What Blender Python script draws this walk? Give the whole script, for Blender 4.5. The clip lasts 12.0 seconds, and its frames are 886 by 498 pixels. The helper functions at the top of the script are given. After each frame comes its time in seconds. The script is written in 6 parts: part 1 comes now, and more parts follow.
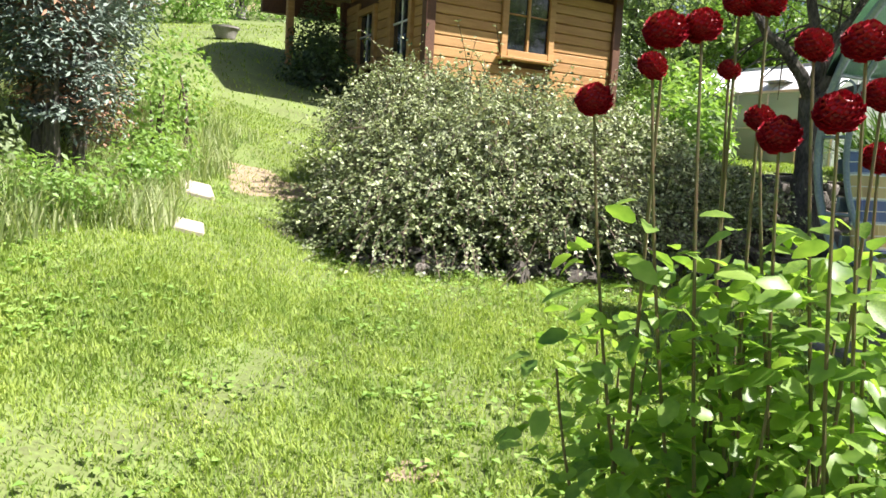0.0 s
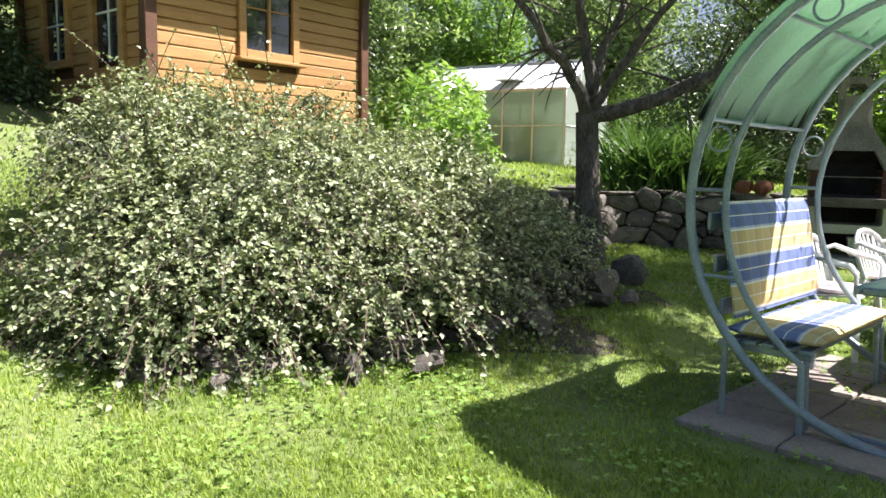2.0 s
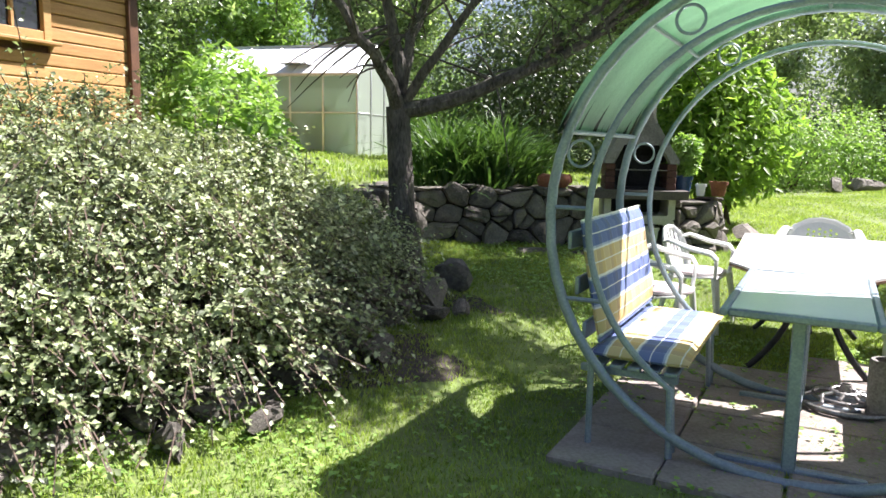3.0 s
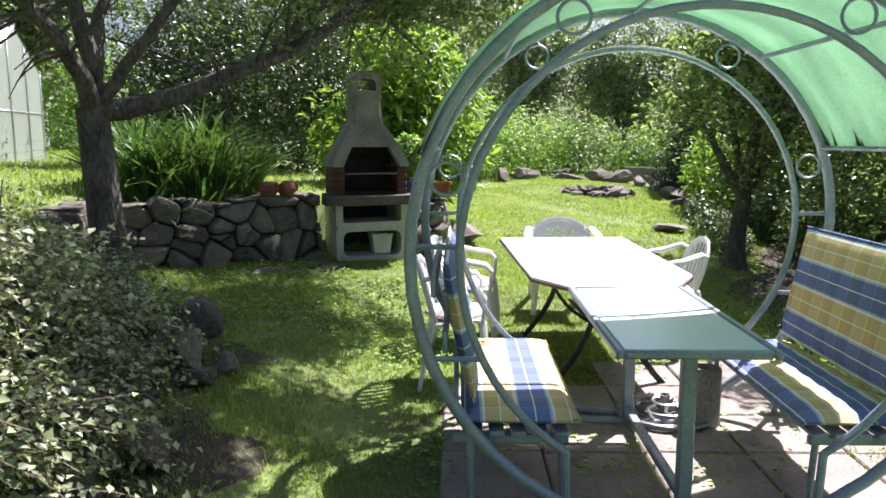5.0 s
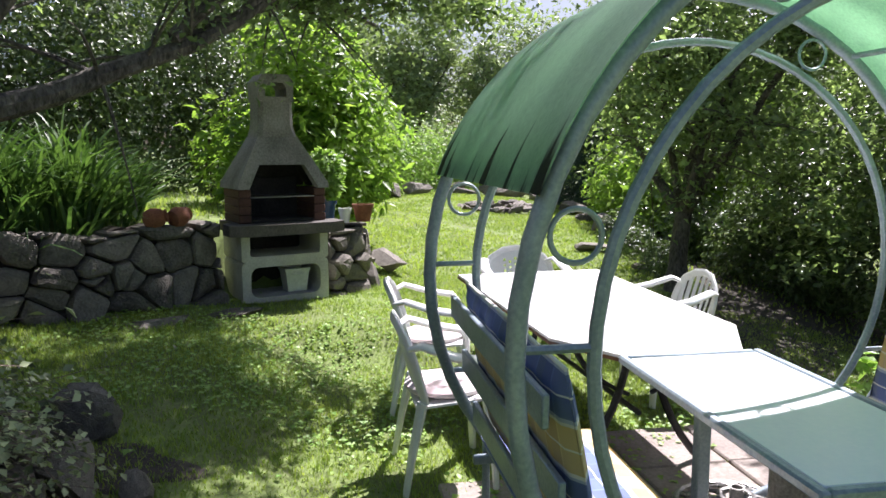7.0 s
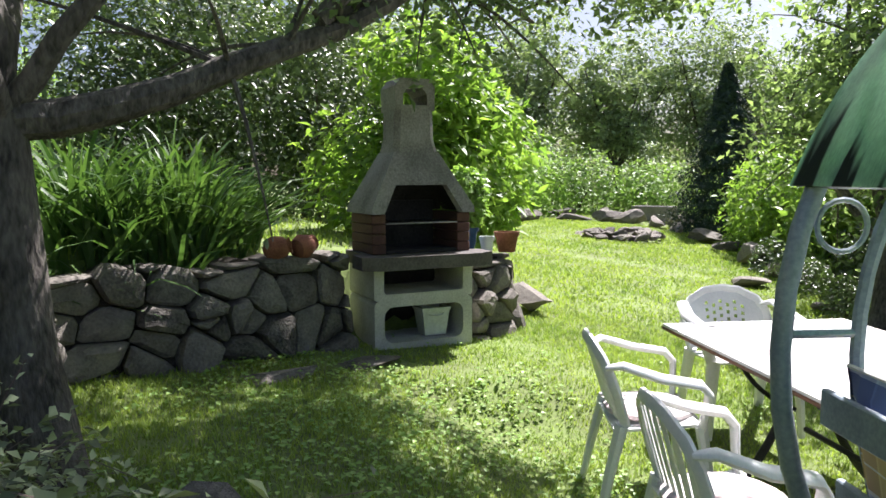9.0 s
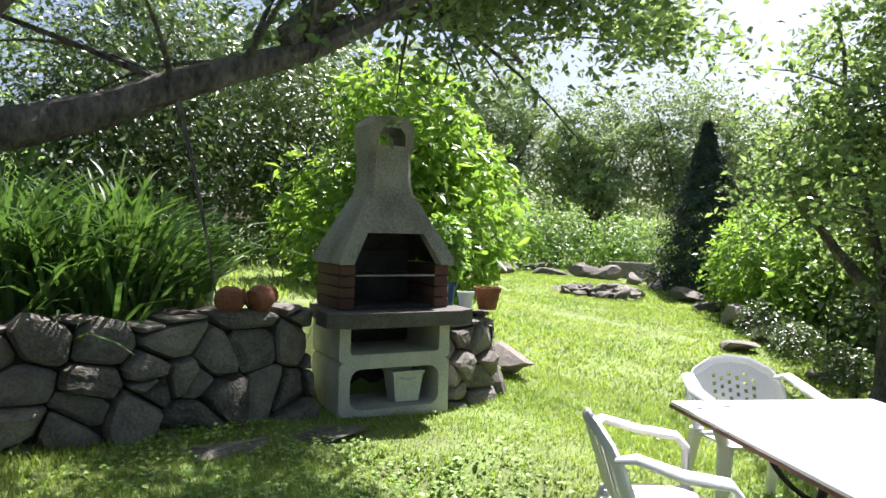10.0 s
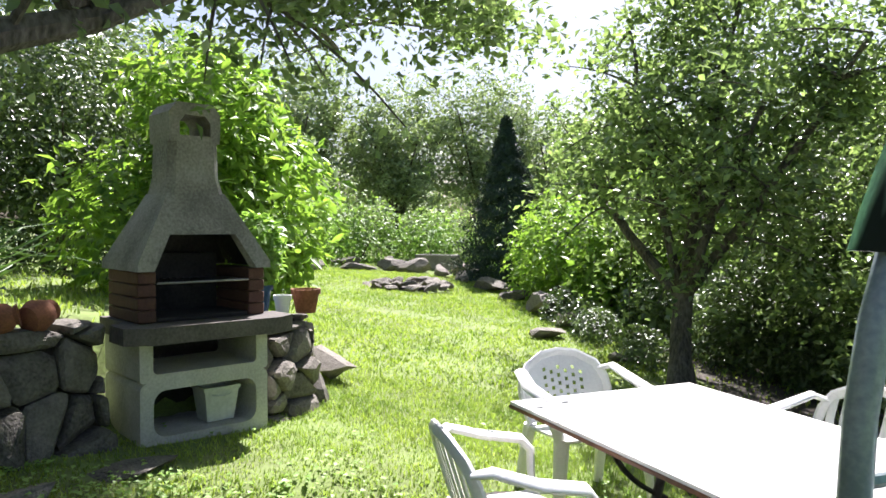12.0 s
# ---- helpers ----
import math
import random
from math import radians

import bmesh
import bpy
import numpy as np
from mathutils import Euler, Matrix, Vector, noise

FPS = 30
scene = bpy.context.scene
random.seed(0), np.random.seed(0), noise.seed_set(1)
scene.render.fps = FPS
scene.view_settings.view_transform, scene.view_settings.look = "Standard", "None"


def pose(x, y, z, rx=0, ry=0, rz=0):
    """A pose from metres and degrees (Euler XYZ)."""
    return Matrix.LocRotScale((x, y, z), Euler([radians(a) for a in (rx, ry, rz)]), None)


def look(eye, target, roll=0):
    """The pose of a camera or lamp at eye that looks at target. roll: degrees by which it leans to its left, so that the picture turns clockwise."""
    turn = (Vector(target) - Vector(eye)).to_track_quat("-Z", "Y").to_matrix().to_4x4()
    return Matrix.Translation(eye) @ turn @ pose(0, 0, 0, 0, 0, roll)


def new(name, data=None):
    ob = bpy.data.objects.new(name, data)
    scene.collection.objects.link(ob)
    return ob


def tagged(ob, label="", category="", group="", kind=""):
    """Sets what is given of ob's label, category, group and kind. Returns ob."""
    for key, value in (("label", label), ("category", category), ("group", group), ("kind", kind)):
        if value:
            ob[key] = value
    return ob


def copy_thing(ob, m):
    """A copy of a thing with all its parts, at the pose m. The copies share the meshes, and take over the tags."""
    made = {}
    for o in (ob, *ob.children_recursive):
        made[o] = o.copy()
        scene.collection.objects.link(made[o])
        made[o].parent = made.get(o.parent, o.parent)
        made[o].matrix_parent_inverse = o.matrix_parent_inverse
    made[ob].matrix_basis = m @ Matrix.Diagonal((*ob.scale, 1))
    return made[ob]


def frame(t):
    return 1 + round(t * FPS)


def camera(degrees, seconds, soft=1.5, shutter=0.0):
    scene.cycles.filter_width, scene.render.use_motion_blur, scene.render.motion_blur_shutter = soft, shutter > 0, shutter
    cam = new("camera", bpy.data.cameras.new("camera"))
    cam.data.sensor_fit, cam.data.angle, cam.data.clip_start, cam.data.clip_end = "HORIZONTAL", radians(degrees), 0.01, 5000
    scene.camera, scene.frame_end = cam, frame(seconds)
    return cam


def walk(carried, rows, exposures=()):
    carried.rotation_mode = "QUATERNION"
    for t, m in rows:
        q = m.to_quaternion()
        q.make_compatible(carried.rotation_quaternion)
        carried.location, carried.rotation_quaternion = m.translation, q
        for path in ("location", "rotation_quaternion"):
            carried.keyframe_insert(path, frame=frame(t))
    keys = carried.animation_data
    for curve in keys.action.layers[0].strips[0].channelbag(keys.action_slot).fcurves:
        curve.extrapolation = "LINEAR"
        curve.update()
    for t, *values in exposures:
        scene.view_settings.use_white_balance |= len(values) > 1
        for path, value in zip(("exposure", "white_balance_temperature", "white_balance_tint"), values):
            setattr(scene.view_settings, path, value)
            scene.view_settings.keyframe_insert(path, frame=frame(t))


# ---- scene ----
cam = camera(61.9, 12.0, soft=1.6)
PATH = [
    (0, (0.422, 0.48, 0.837), (0.344, 2.467, 0.625), 3.4),
    (0.5, (0.25, 0.767, 0.926), (0.317, 2.758, 0.751), 2.3),
    (0.7, (0.196, 0.968, 1.003), (0.384, 2.952, 0.826), 0.2),
    (1, (0.088, 1.068, 1.03), (0.317, 3.045, 0.836), 0.1),
    (1.5, (-0.018, 1.417, 1.149), (0.318, 3.374, 0.909), 1.5),
    (2, (-0.098, 1.75, 1.257), (0.583, 3.616, 1.025), 1.2),
    (2.5, (-0.14, 2.086, 1.349), (0.81, 3.83, 1.115), 0.1),
    (2.7, (-0.154, 2.226, 1.38), (0.969, 3.865, 1.152), 1.1),
    (3, (-0.152, 2.397, 1.427), (1.052, 3.97, 1.15), 1.0),
    (3.5, (-0.201, 2.692, 1.476), (1.204, 4.078, 1.15), -1.8),
    (3.7, (-0.209, 2.804, 1.491), (1.279, 4.107, 1.191), -0.3),
    (5.3, (0.106, 3.717, 1.564), (1.897, 4.547, 1.244), 0.1),
    (5.5, (0.195, 3.817, 1.58), (1.986, 4.638, 1.24), 0.7),
    (6, (0.393, 4.108, 1.588), (2.238, 4.824, 1.296), 0.1),
    (6.5, (0.575, 4.374, 1.584), (2.472, 4.897, 1.226), 0.9),
    (7, (0.814, 4.596, 1.586), (2.725, 5.125, 1.323), -0.1),
    (7.5, (1.056, 4.853, 1.566), (2.975, 5.33, 1.267), -0.4),
    (7.7, (1.129, 4.947, 1.563), (3.053, 5.417, 1.284), -0.6),
    (9.3, (1.814, 5.593, 1.498), (3.654, 6.355, 1.314), -0.3),
    (9.5, (1.909, 5.637, 1.489), (3.76, 6.373, 1.305), 0.2),
    (10, (2.164, 5.737, 1.51), (4.048, 6.405, 1.455), 1.4),
    (10.5, (2.311, 5.825, 1.514), (4.254, 6.302, 1.488), -0.2),
    (11, (2.39, 5.899, 1.536), (4.373, 6.152, 1.483), -0.1),
    (11.5, (2.406, 5.921, 1.536), (4.395, 6.129, 1.478), -0.2),
    (12, (2.417, 5.932, 1.531), (4.411, 6.078, 1.466), 0.2),
]
walk(cam, [(t, look(eye, target, roll)) for t, eye, target, roll in PATH], exposures=[(0.0, 1.36, 6350.0, 17.0), (1.5, 1.36, 6300.0, 18.0), (2.5, 1.6, 6200.0, 19.0), (3.5, 1.62, 6100.0, 20.0), (5.5, 1.32, 6050.0, 23.0), (7.5, 1.28, 6050.0, 22.0), (9.5, 1.58, 6100.0, 19.0), (12.0, 1.68, 6100.0, 19.0)])

# world and sun
SUN_WAY = Vector((0.72, -0.17, 1.0)).normalized()
world = bpy.data.worlds.new("sky")
scene.world = world
world.use_nodes = True
wn = world.node_tree
sky = wn.nodes.new("ShaderNodeTexSky")
sky.sky_type, sky.sun_disc = "NISHITA", False
sky.sun_elevation = math.asin(SUN_WAY.z)
sky.sun_rotation = math.atan2(SUN_WAY.x, SUN_WAY.y)
sky.air_density, sky.dust_density = 1.0, 3.0
wn.links.new(sky.outputs[0], wn.nodes["Background"].inputs[0])
wn.nodes["Background"].inputs[1].default_value = 0.05
sun = new("sun", bpy.data.lights.new("sun", "SUN"))
sun.data.energy, sun.data.angle, sun.data.color = 5.0, radians(0.53), (1.0, 0.955, 0.88)
sun.matrix_world = look(SUN_WAY * 40, (0, 0, 0))


# ---- materials ----
def material(name, low, high, rough=0.7, scale=6.0, fine=60.0, bump=0.3, metal=0.0, mix=0.5, translucent=0.0, island=0.0, piece=0.0, spec=0.5, bump_at=0.01, stretch=(1, 1, 1), tint=(1.7, 1.8, 0.95)):
    """Two-scale noise between two colours, with relief; island / piece: how far single leaves or pieces differ in tone."""
    m = bpy.data.materials.new(name)
    m.use_nodes = True
    n, l = m.node_tree.nodes, m.node_tree.links
    b = n["Principled BSDF"]
    co = n.new("ShaderNodeTexCoord")
    mp = n.new("ShaderNodeMapping")
    mp.inputs["Scale"].default_value = stretch
    l.new(co.outputs["Object"], mp.inputs[0])
    big, small = n.new("ShaderNodeTexNoise"), n.new("ShaderNodeTexNoise")
    for t, s, d in ((big, scale, 4), (small, fine, 3)):
        t.inputs["Scale"].default_value, t.inputs["Detail"].default_value = s, d
        l.new(mp.outputs[0], t.inputs["Vector"])
    add = n.new("ShaderNodeMath")
    add.operation = "MULTIPLY_ADD"
    add.inputs[1].default_value = 0.5
    half = n.new("ShaderNodeMath")
    half.operation = "MULTIPLY"
    half.inputs[1].default_value = 0.5
    l.new(small.outputs[0], half.inputs[0])
    l.new(big.outputs[0], add.inputs[0])
    l.new(half.outputs[0], add.inputs[2])
    fac = add.outputs[0]
    ramp = n.new("ShaderNodeMapRange")
    ramp.inputs[1].default_value, ramp.inputs[2].default_value = 0.36, 0.64
    l.new(fac, ramp.inputs[0])
    fac = ramp.outputs[0]
    if island or piece:
        r = n.new("ShaderNodeNewGeometry").outputs["Random Per Island"] if island else n.new("ShaderNodeObjectInfo").outputs["Random"]
        k = n.new("ShaderNodeMix")
        k.inputs[0].default_value = island or piece
        l.new(fac, k.inputs[2])
        l.new(r, k.inputs[3])
        fac = k.outputs[0]
    c = n.new("ShaderNodeMix")
    c.data_type = "RGBA"
    c.inputs[6].default_value, c.inputs[7].default_value = (*low, 1), (*high, 1)
    l.new(fac, c.inputs[0])
    l.new(c.outputs[2], b.inputs["Base Color"])
    b.inputs["Roughness"].default_value, b.inputs["Metallic"].default_value = rough, metal
    b.inputs["Specular IOR Level"].default_value = spec
    if bump:
        bp = n.new("ShaderNodeBump")
        bp.inputs["Strength"].default_value, bp.inputs["Distance"].default_value = bump, bump_at
        l.new(add.outputs[0], bp.inputs["Height"])
        l.new(bp.outputs[0], b.inputs["Normal"])
    if translucent:
        tr, ms = n.new("ShaderNodeBsdfTranslucent"), n.new("ShaderNodeMixShader")
        bright = n.new("ShaderNodeMix")
        bright.data_type, bright.blend_type = "RGBA", "MULTIPLY"
        bright.inputs[0].default_value = 1.0
        bright.inputs[7].default_value = (*tint, 1)
        l.new(c.outputs[2], bright.inputs[6])
        l.new(bright.outputs[2], tr.inputs[0])
        ms.inputs[0].default_value = translucent
        l.new(b.outputs[0], ms.inputs[1])
        l.new(tr.outputs[0], ms.inputs[2])
        l.new(ms.outputs[0], n["Material Output"].inputs[0])
    return m


SOIL = material("soil", (0.11, 0.13, 0.045), (0.18, 0.25, 0.065), 0.95, 2.2, 45, 0.8)
GRASS = material("grass_blade", (0.1, 0.19, 0.03), (0.39, 0.465, 0.11), 0.55, 1.3, 9, 0, translucent=0.35, island=0.4, spec=0.3)
CLOVER = material("clover_leaf", (0.15, 0.29, 0.05), (0.32, 0.46, 0.12), 0.5, 4, 30, 0, translucent=0.25, island=0.6)
BUSH = material("cotoneaster_leaf", (0.03, 0.05, 0.02), (0.55, 0.63, 0.34), 0.42, 2.5, 20, 0, translucent=0.2, island=0.8, spec=0.5, tint=(1.3, 1.35, 0.8))
HEDGE = material("hedge_leaf", (0.014, 0.032, 0.012), (0.16, 0.23, 0.09), 0.38, 1.5, 20, 0, translucent=0.28, island=0.6, spec=0.5)
LAUREL = material("laurel_leaf", (0.05, 0.12, 0.022), (0.3, 0.43, 0.09), 0.42, 1.5, 20, 0, translucent=0.5, island=0.5, spec=0.35)
APPLE = material("apple_leaf", (0.03, 0.065, 0.022), (0.3, 0.39, 0.19), 0.32, 1.5, 20, 0, translucent=0.45, island=0.65, spec=0.55)
LIGHT_LEAF = material("light_leaf", (0.12, 0.22, 0.048), (0.28, 0.42, 0.112), 0.45, 2, 20, 0, translucent=0.4, island=0.5)
GREY_LEAF = material("grey_leaf", (0.08, 0.13, 0.06), (0.38, 0.46, 0.25), 0.5, 1, 20, 0, translucent=0.25, island=0.5)
JUNIPER = material("juniper_needles", (0.06, 0.1, 0.075), (0.28, 0.35, 0.28), 0.6, 2, 20, 0, island=0.6)
SPRUCE = material("spruce_needles", (0.015, 0.035, 0.02), (0.05, 0.09, 0.045), 0.6, 2, 20, 0, island=0.5)
DRY_LEAF = material("dry_leaf", (0.2, 0.1, 0.05), (0.42, 0.24, 0.14), 0.7, 2, 20, 0, island=0.6)
IRIS = material("iris_blade", (0.03, 0.075, 0.02), (0.11, 0.19, 0.05), 0.45, 2, 10, 0, translucent=0.3, island=0.6, spec=0.3)
BARK = material("bark", (0.03, 0.025, 0.02), (0.16, 0.142, 0.12), 0.9, 9, 50, 1.0, stretch=(1, 1, 0.35), bump_at=0.03)
TWIG = material("twig", (0.06, 0.04, 0.03), (0.15, 0.11, 0.08), 0.85, 20, 90, 0.3)
STONE = material("wall_stone", (0.04, 0.035, 0.029), (0.29, 0.26, 0.22), 0.85, 9, 55, 1.0, piece=0.5, bump_at=0.02)
CONCRETE = material("cast_concrete", (0.15, 0.14, 0.125), (0.33, 0.315, 0.29), 0.85, 4, 70, 0.5)
PALE_CONCRETE = material("pale_cast_concrete", (0.36, 0.35, 0.32), (0.56, 0.55, 0.52), 0.85, 5, 70, 0.5)
PAVER = material("patio_slab", (0.2, 0.165, 0.145), (0.38, 0.33, 0.29), 0.85, 4, 60, 0.4, piece=0.25)
STEEL = material("painted_tube", (0.2, 0.25, 0.3), (0.33, 0.39, 0.44), 0.42, 7, 90, 0.15, metal=0.25)
PLASTIC = material("white_plastic", (0.72, 0.72, 0.71), (0.82, 0.82, 0.81), 0.38, 5, 80, 0.05)
TABLETOP = material("white_tabletop", (0.6, 0.59, 0.58), (0.7, 0.69, 0.68), 0.4, 4, 70, 0.05)
WOOD = material("cabin_board", (0.33, 0.16, 0.05), (0.57, 0.35, 0.13), 0.6, 3, 30, 0.4, stretch=(1, 1, 8), piece=0.35)
DARK_WOOD = material("dark_wood", (0.07, 0.03, 0.015), (0.15, 0.065, 0.03), 0.6, 4, 40, 0.4)
WEED = material("weed_blade", (0.15, 0.23, 0.064), (0.4, 0.42, 0.24), 0.6, 1.3, 9, 0, translucent=0.35, island=0.6, spec=0.3)
# pale blue base stands in for bright sky mirrored in the top
GLASS_TOP = material("glazed_tabletop", (0.8, 0.86, 0.9), (0.87, 0.91, 0.93), 0.22, 3, 50, 0.02, spec=1.0)


# ---- mesh helpers ----
class Geo:
    """Vertices and faces of one part."""

    def __init__(self):
        self.v, self.f = [], []

    def add(self, verts, faces, m=None):
        k = len(self.v)
        self.v += [tuple(m @ Vector(p)) if m else tuple(p) for p in verts]
        self.f += [tuple(i + k for i in f) for f in faces]
        return self

    def box(self, c, s, bev=0.006, m=None):
        h = [x / 2 for x in s]
        bev = min(bev, min(h) * 0.9)
        idx, vs = {}, []
        for sg in [(a, b, c_) for a in (-1, 1) for b in (-1, 1) for c_ in (-1, 1)]:
            for ax in range(3):
                p = [sg[i] * (h[i] - (0 if i == ax else bev)) + c[i] for i in range(3)]
                idx[sg, ax] = len(vs)
                vs.append(p)
        fs = []
        for ax in range(3):
            o = [i for i in range(3) if i != ax]
            for s_ in (-1, 1):
                ring = []
                for a, b in ((-1, -1), (1, -1), (1, 1), (-1, 1)):
                    sg = [0, 0, 0]
                    sg[ax], sg[o[0]], sg[o[1]] = s_, a, b
                    ring.append(idx[tuple(sg), ax])
                fs.append(ring)
            for a in (-1, 1):
                for b in (-1, 1):
                    e = []
                    for s_ in (-1, 1):
                        sg = [0, 0, 0]
                        sg[ax], sg[o[0]], sg[o[1]] = s_, a, b
                        e.append((idx[tuple(sg), o[0]], idx[tuple(sg), o[1]]))
                    fs.append((e[0][0], e[1][0], e[1][1], e[0][1]))
        for sg in [(a, b, c_) for a in (-1, 1) for b in (-1, 1) for c_ in (-1, 1)]:
            fs.append((idx[sg, 0], idx[sg, 1], idx[sg, 2]))
        return self.add(vs, fs, m)

    def tube(self, pts, r, seg=8, closed=False, m=None, flat=1.0):
        pts = [Vector(p) for p in pts]
        n = len(pts)
        rs = r if hasattr(r, "__len__") else [r] * n
        up = None
        vs, fs = [], []
        for i, p in enumerate(pts):
            a, b = pts[(i - 1) % n if closed else max(i - 1, 0)], pts[(i + 1) % n if closed else min(i + 1, n - 1)]
            d = (b - a).normalized()
            if up is None:
                up = d.orthogonal().normalized() if abs(d.z) > 0.99 else d.cross(Vector((0, 0, 1))).normalized()
            up = (up - d * up.dot(d)).normalized()
            side = d.cross(up)
            for k in range(seg):
                t = 2 * math.pi * k / seg
                vs.append(p + up * math.cos(t) * rs[i] + side * math.sin(t) * rs[i] * flat)
        for i in range(n if closed else n - 1):
            j = (i + 1) % n
            for k in range(seg):
                q = (k + 1) % seg
                fs.append((i * seg + k, i * seg + q, j * seg + q, j * seg + k))
        if not closed:
            fs += [tuple(range(seg))[::-1], tuple(range((n - 1) * seg, n * seg))]
        return self.add(vs, fs, m)

    def lathe(self, prof, seg=20, m=None):
        vs, fs = [], []
        for r, z in prof:
            for k in range(seg):
                t = 2 * math.pi * k / seg
                vs.append((r * math.cos(t), r * math.sin(t), z))
        for i in range(len(prof) - 1):
            for k in range(seg):
                q = (k + 1) % seg
                fs.append((i * seg + k, i * seg + q, (i + 1) * seg + q, (i + 1) * seg + k))
        fs += [tuple(range(seg))[::-1], tuple(range((len(prof) - 1) * seg, len(prof) * seg))]
        return self.add(vs, fs, m)

    def prism(self, poly, y0, y1, m=None):
        """An (x, z) outline pushed from y0 to y1."""
        n = len(poly)
        vs = [(x, y0, z) for x, z in poly] + [(x, y1, z) for x, z in poly]
        fs = [tuple(range(n)), tuple(range(n, 2 * n))[::-1]] + [(i, (i + 1) % n, n + (i + 1) % n, n + i) for i in range(n)]
        return self.add(vs, fs, m)

    def hoop(self, outer, inner, y0, y1, m=None):
        """A ring between two (x, z) outlines with as many points, pushed from y0 to y1."""
        n = len(outer)
        vs = [(x, y, z) for y in (y0, y1) for o in (outer, inner) for x, z in o]
        fs = []
        for i in range(n):
            j = (i + 1) % n
            fs += [(i, j, n + j, n + i), (2 * n + i, 3 * n + i, 3 * n + j, 2 * n + j), (i, 2 * n + i, 2 * n + j, j), (n + i, n + j, 3 * n + j, 3 * n + i)]
        return self.add(vs, fs, m)


def mesh_of(name, geo, mat, smooth=None):
    me = bpy.data.meshes.new(name)
    me.from_pydata(geo.v, [], geo.f)
    bm = bmesh.new()
    bm.from_mesh(me)
    bmesh.ops.recalc_face_normals(bm, faces=bm.faces)
    bm.to_mesh(me)
    bm.free()
    if smooth:
        me.polygons.foreach_set("use_smooth", [True] * len(me.polygons))
        me.set_sharp_from_angle(angle=radians(smooth))
    me.materials.append(mat)
    return me


def part(name, geo, mat, parent=None, label="", smooth=40):
    me = geo if isinstance(geo, bpy.types.Mesh) else mesh_of(name, geo, mat, smooth)
    ob = new(name, me)
    if parent:
        ob.parent = parent
    if label:
        ob["label"] = label
    return ob


def thing(name, m, label, category, group="", kind=""):
    ob = new(name)
    ob.empty_display_size = 0.1
    ob.matrix_world = m
    return tagged(ob, label, category, group, kind)


def fast_mesh(name, verts, faces, mat, smooth=False):
    """A mesh from arrays, all faces with as many corners."""
    me = bpy.data.meshes.new(name)
    k = faces.shape[1]
    me.vertices.add(len(verts))
    me.vertices.foreach_set("co", verts.astype(np.float32).ravel())
    me.loops.add(faces.size)
    me.loops.foreach_set("vertex_index", faces.astype(np.int32).ravel())
    me.polygons.add(len(faces))
    me.polygons.foreach_set("loop_start", np.arange(0, faces.size, k, dtype=np.int32))
    me.polygons.foreach_set("loop_total", np.full(len(faces), k, dtype=np.int32))
    me.update(calc_edges=True)
    if smooth:
        me.polygons.foreach_set("use_smooth", np.ones(len(faces), dtype=bool))
    me.materials.append(mat)
    return me


def unit(a):
    return a / np.maximum(np.linalg.norm(a, axis=1, keepdims=True), 1e-9)


def leaves(p, out, size, rng, wide=0.5, up=0.5, fold=0.25, wild=0.9):
    """Folded diamond leaves at the points p, that look along out with some disorder. Four corners, two faces each."""
    n = len(p)
    normal = unit(unit(out) * 0.6 + np.array([0, 0, up]) + rng.normal(0, wild * 0.5, (n, 3)))
    d = rng.normal(0, 1, (n, 3)) + out * 0.5
    d = unit(d - normal * (d * normal).sum(1, keepdims=True))
    s = np.cross(normal, d)
    L = (size * rng.uniform(0.6, 1.3, n))[:, None]
    tip, mid = p + d * L, p + d * L * 0.45
    a, b = mid + s * L * wide * 0.5 + normal * L * fold * wide, mid - s * L * wide * 0.5 + normal * L * fold * wide
    v = np.stack([p, a, tip, b], 1).reshape(-1, 3)
    i = np.arange(n)[:, None] * 4
    f = np.concatenate([i + np.array([[0, 2, 1]]), i + np.array([[0, 3, 2]])])
    return v, f


def lump(p, k, seed):
    """A smooth uneven field, about -1 to 1."""
    r = np.random.default_rng(seed)
    out = np.zeros(len(p))
    for i in range(7):
        w = r.normal(0, 1, 3) * k * (1 + 0.5 * i)
        out += np.sin(p @ w + r.uniform(0, 6.28)) / (1 + 0.4 * i)
    return out / 2.6


def cloud(blobs, n, size, seed, k=2.2, depth=0.35, rough=0.22, keep=-9.0, droop=0.0, **kw):
    """Leaves over a heap of ellipsoids (centre, radii), with a ragged outline and gaps."""
    rng = np.random.default_rng(seed)
    c, r = np.array([b[:3] for b in blobs], float), np.array([b[3:6] for b in blobs], float)
    w = (r[:, 0] * r[:, 1] + r[:, 0] * r[:, 2] + r[:, 1] * r[:, 2])
    which = rng.choice(len(blobs), n, p=w / w.sum())
    d = unit(rng.normal(0, 1, (n, 3)))
    q = 1 - depth * rng.random(n) ** 1.6
    p = c[which] + d * r[which] * q[:, None]
    f = lump(p, k, seed + 1)
    p = p + d * r[which] * (rough * f)[:, None]
    f2 = lump(p, k * 2.2, seed + 2)
    ok = f2 > keep
    p, d = p[ok], d[ok]
    out = unit(d / r[which][ok])
    if droop:
        out = unit(out + np.array([0, 0, -droop]))
    return leaves(p, out, size, rng, **kw), p


def join(parts):
    vs, fs, k = [], [], 0
    for v, f in parts:
        vs.append(v)
        fs.append(f + k)
        k += len(v)
    return np.concatenate(vs), np.concatenate(fs)


def bez(a, b, c, n=8):
    a, b, c = Vector(a), Vector(b), Vector(c)
    return [a * (1 - t) ** 2 + b * 2 * t * (1 - t) + c * t * t for t in [i / (n - 1) for i in range(n)]]


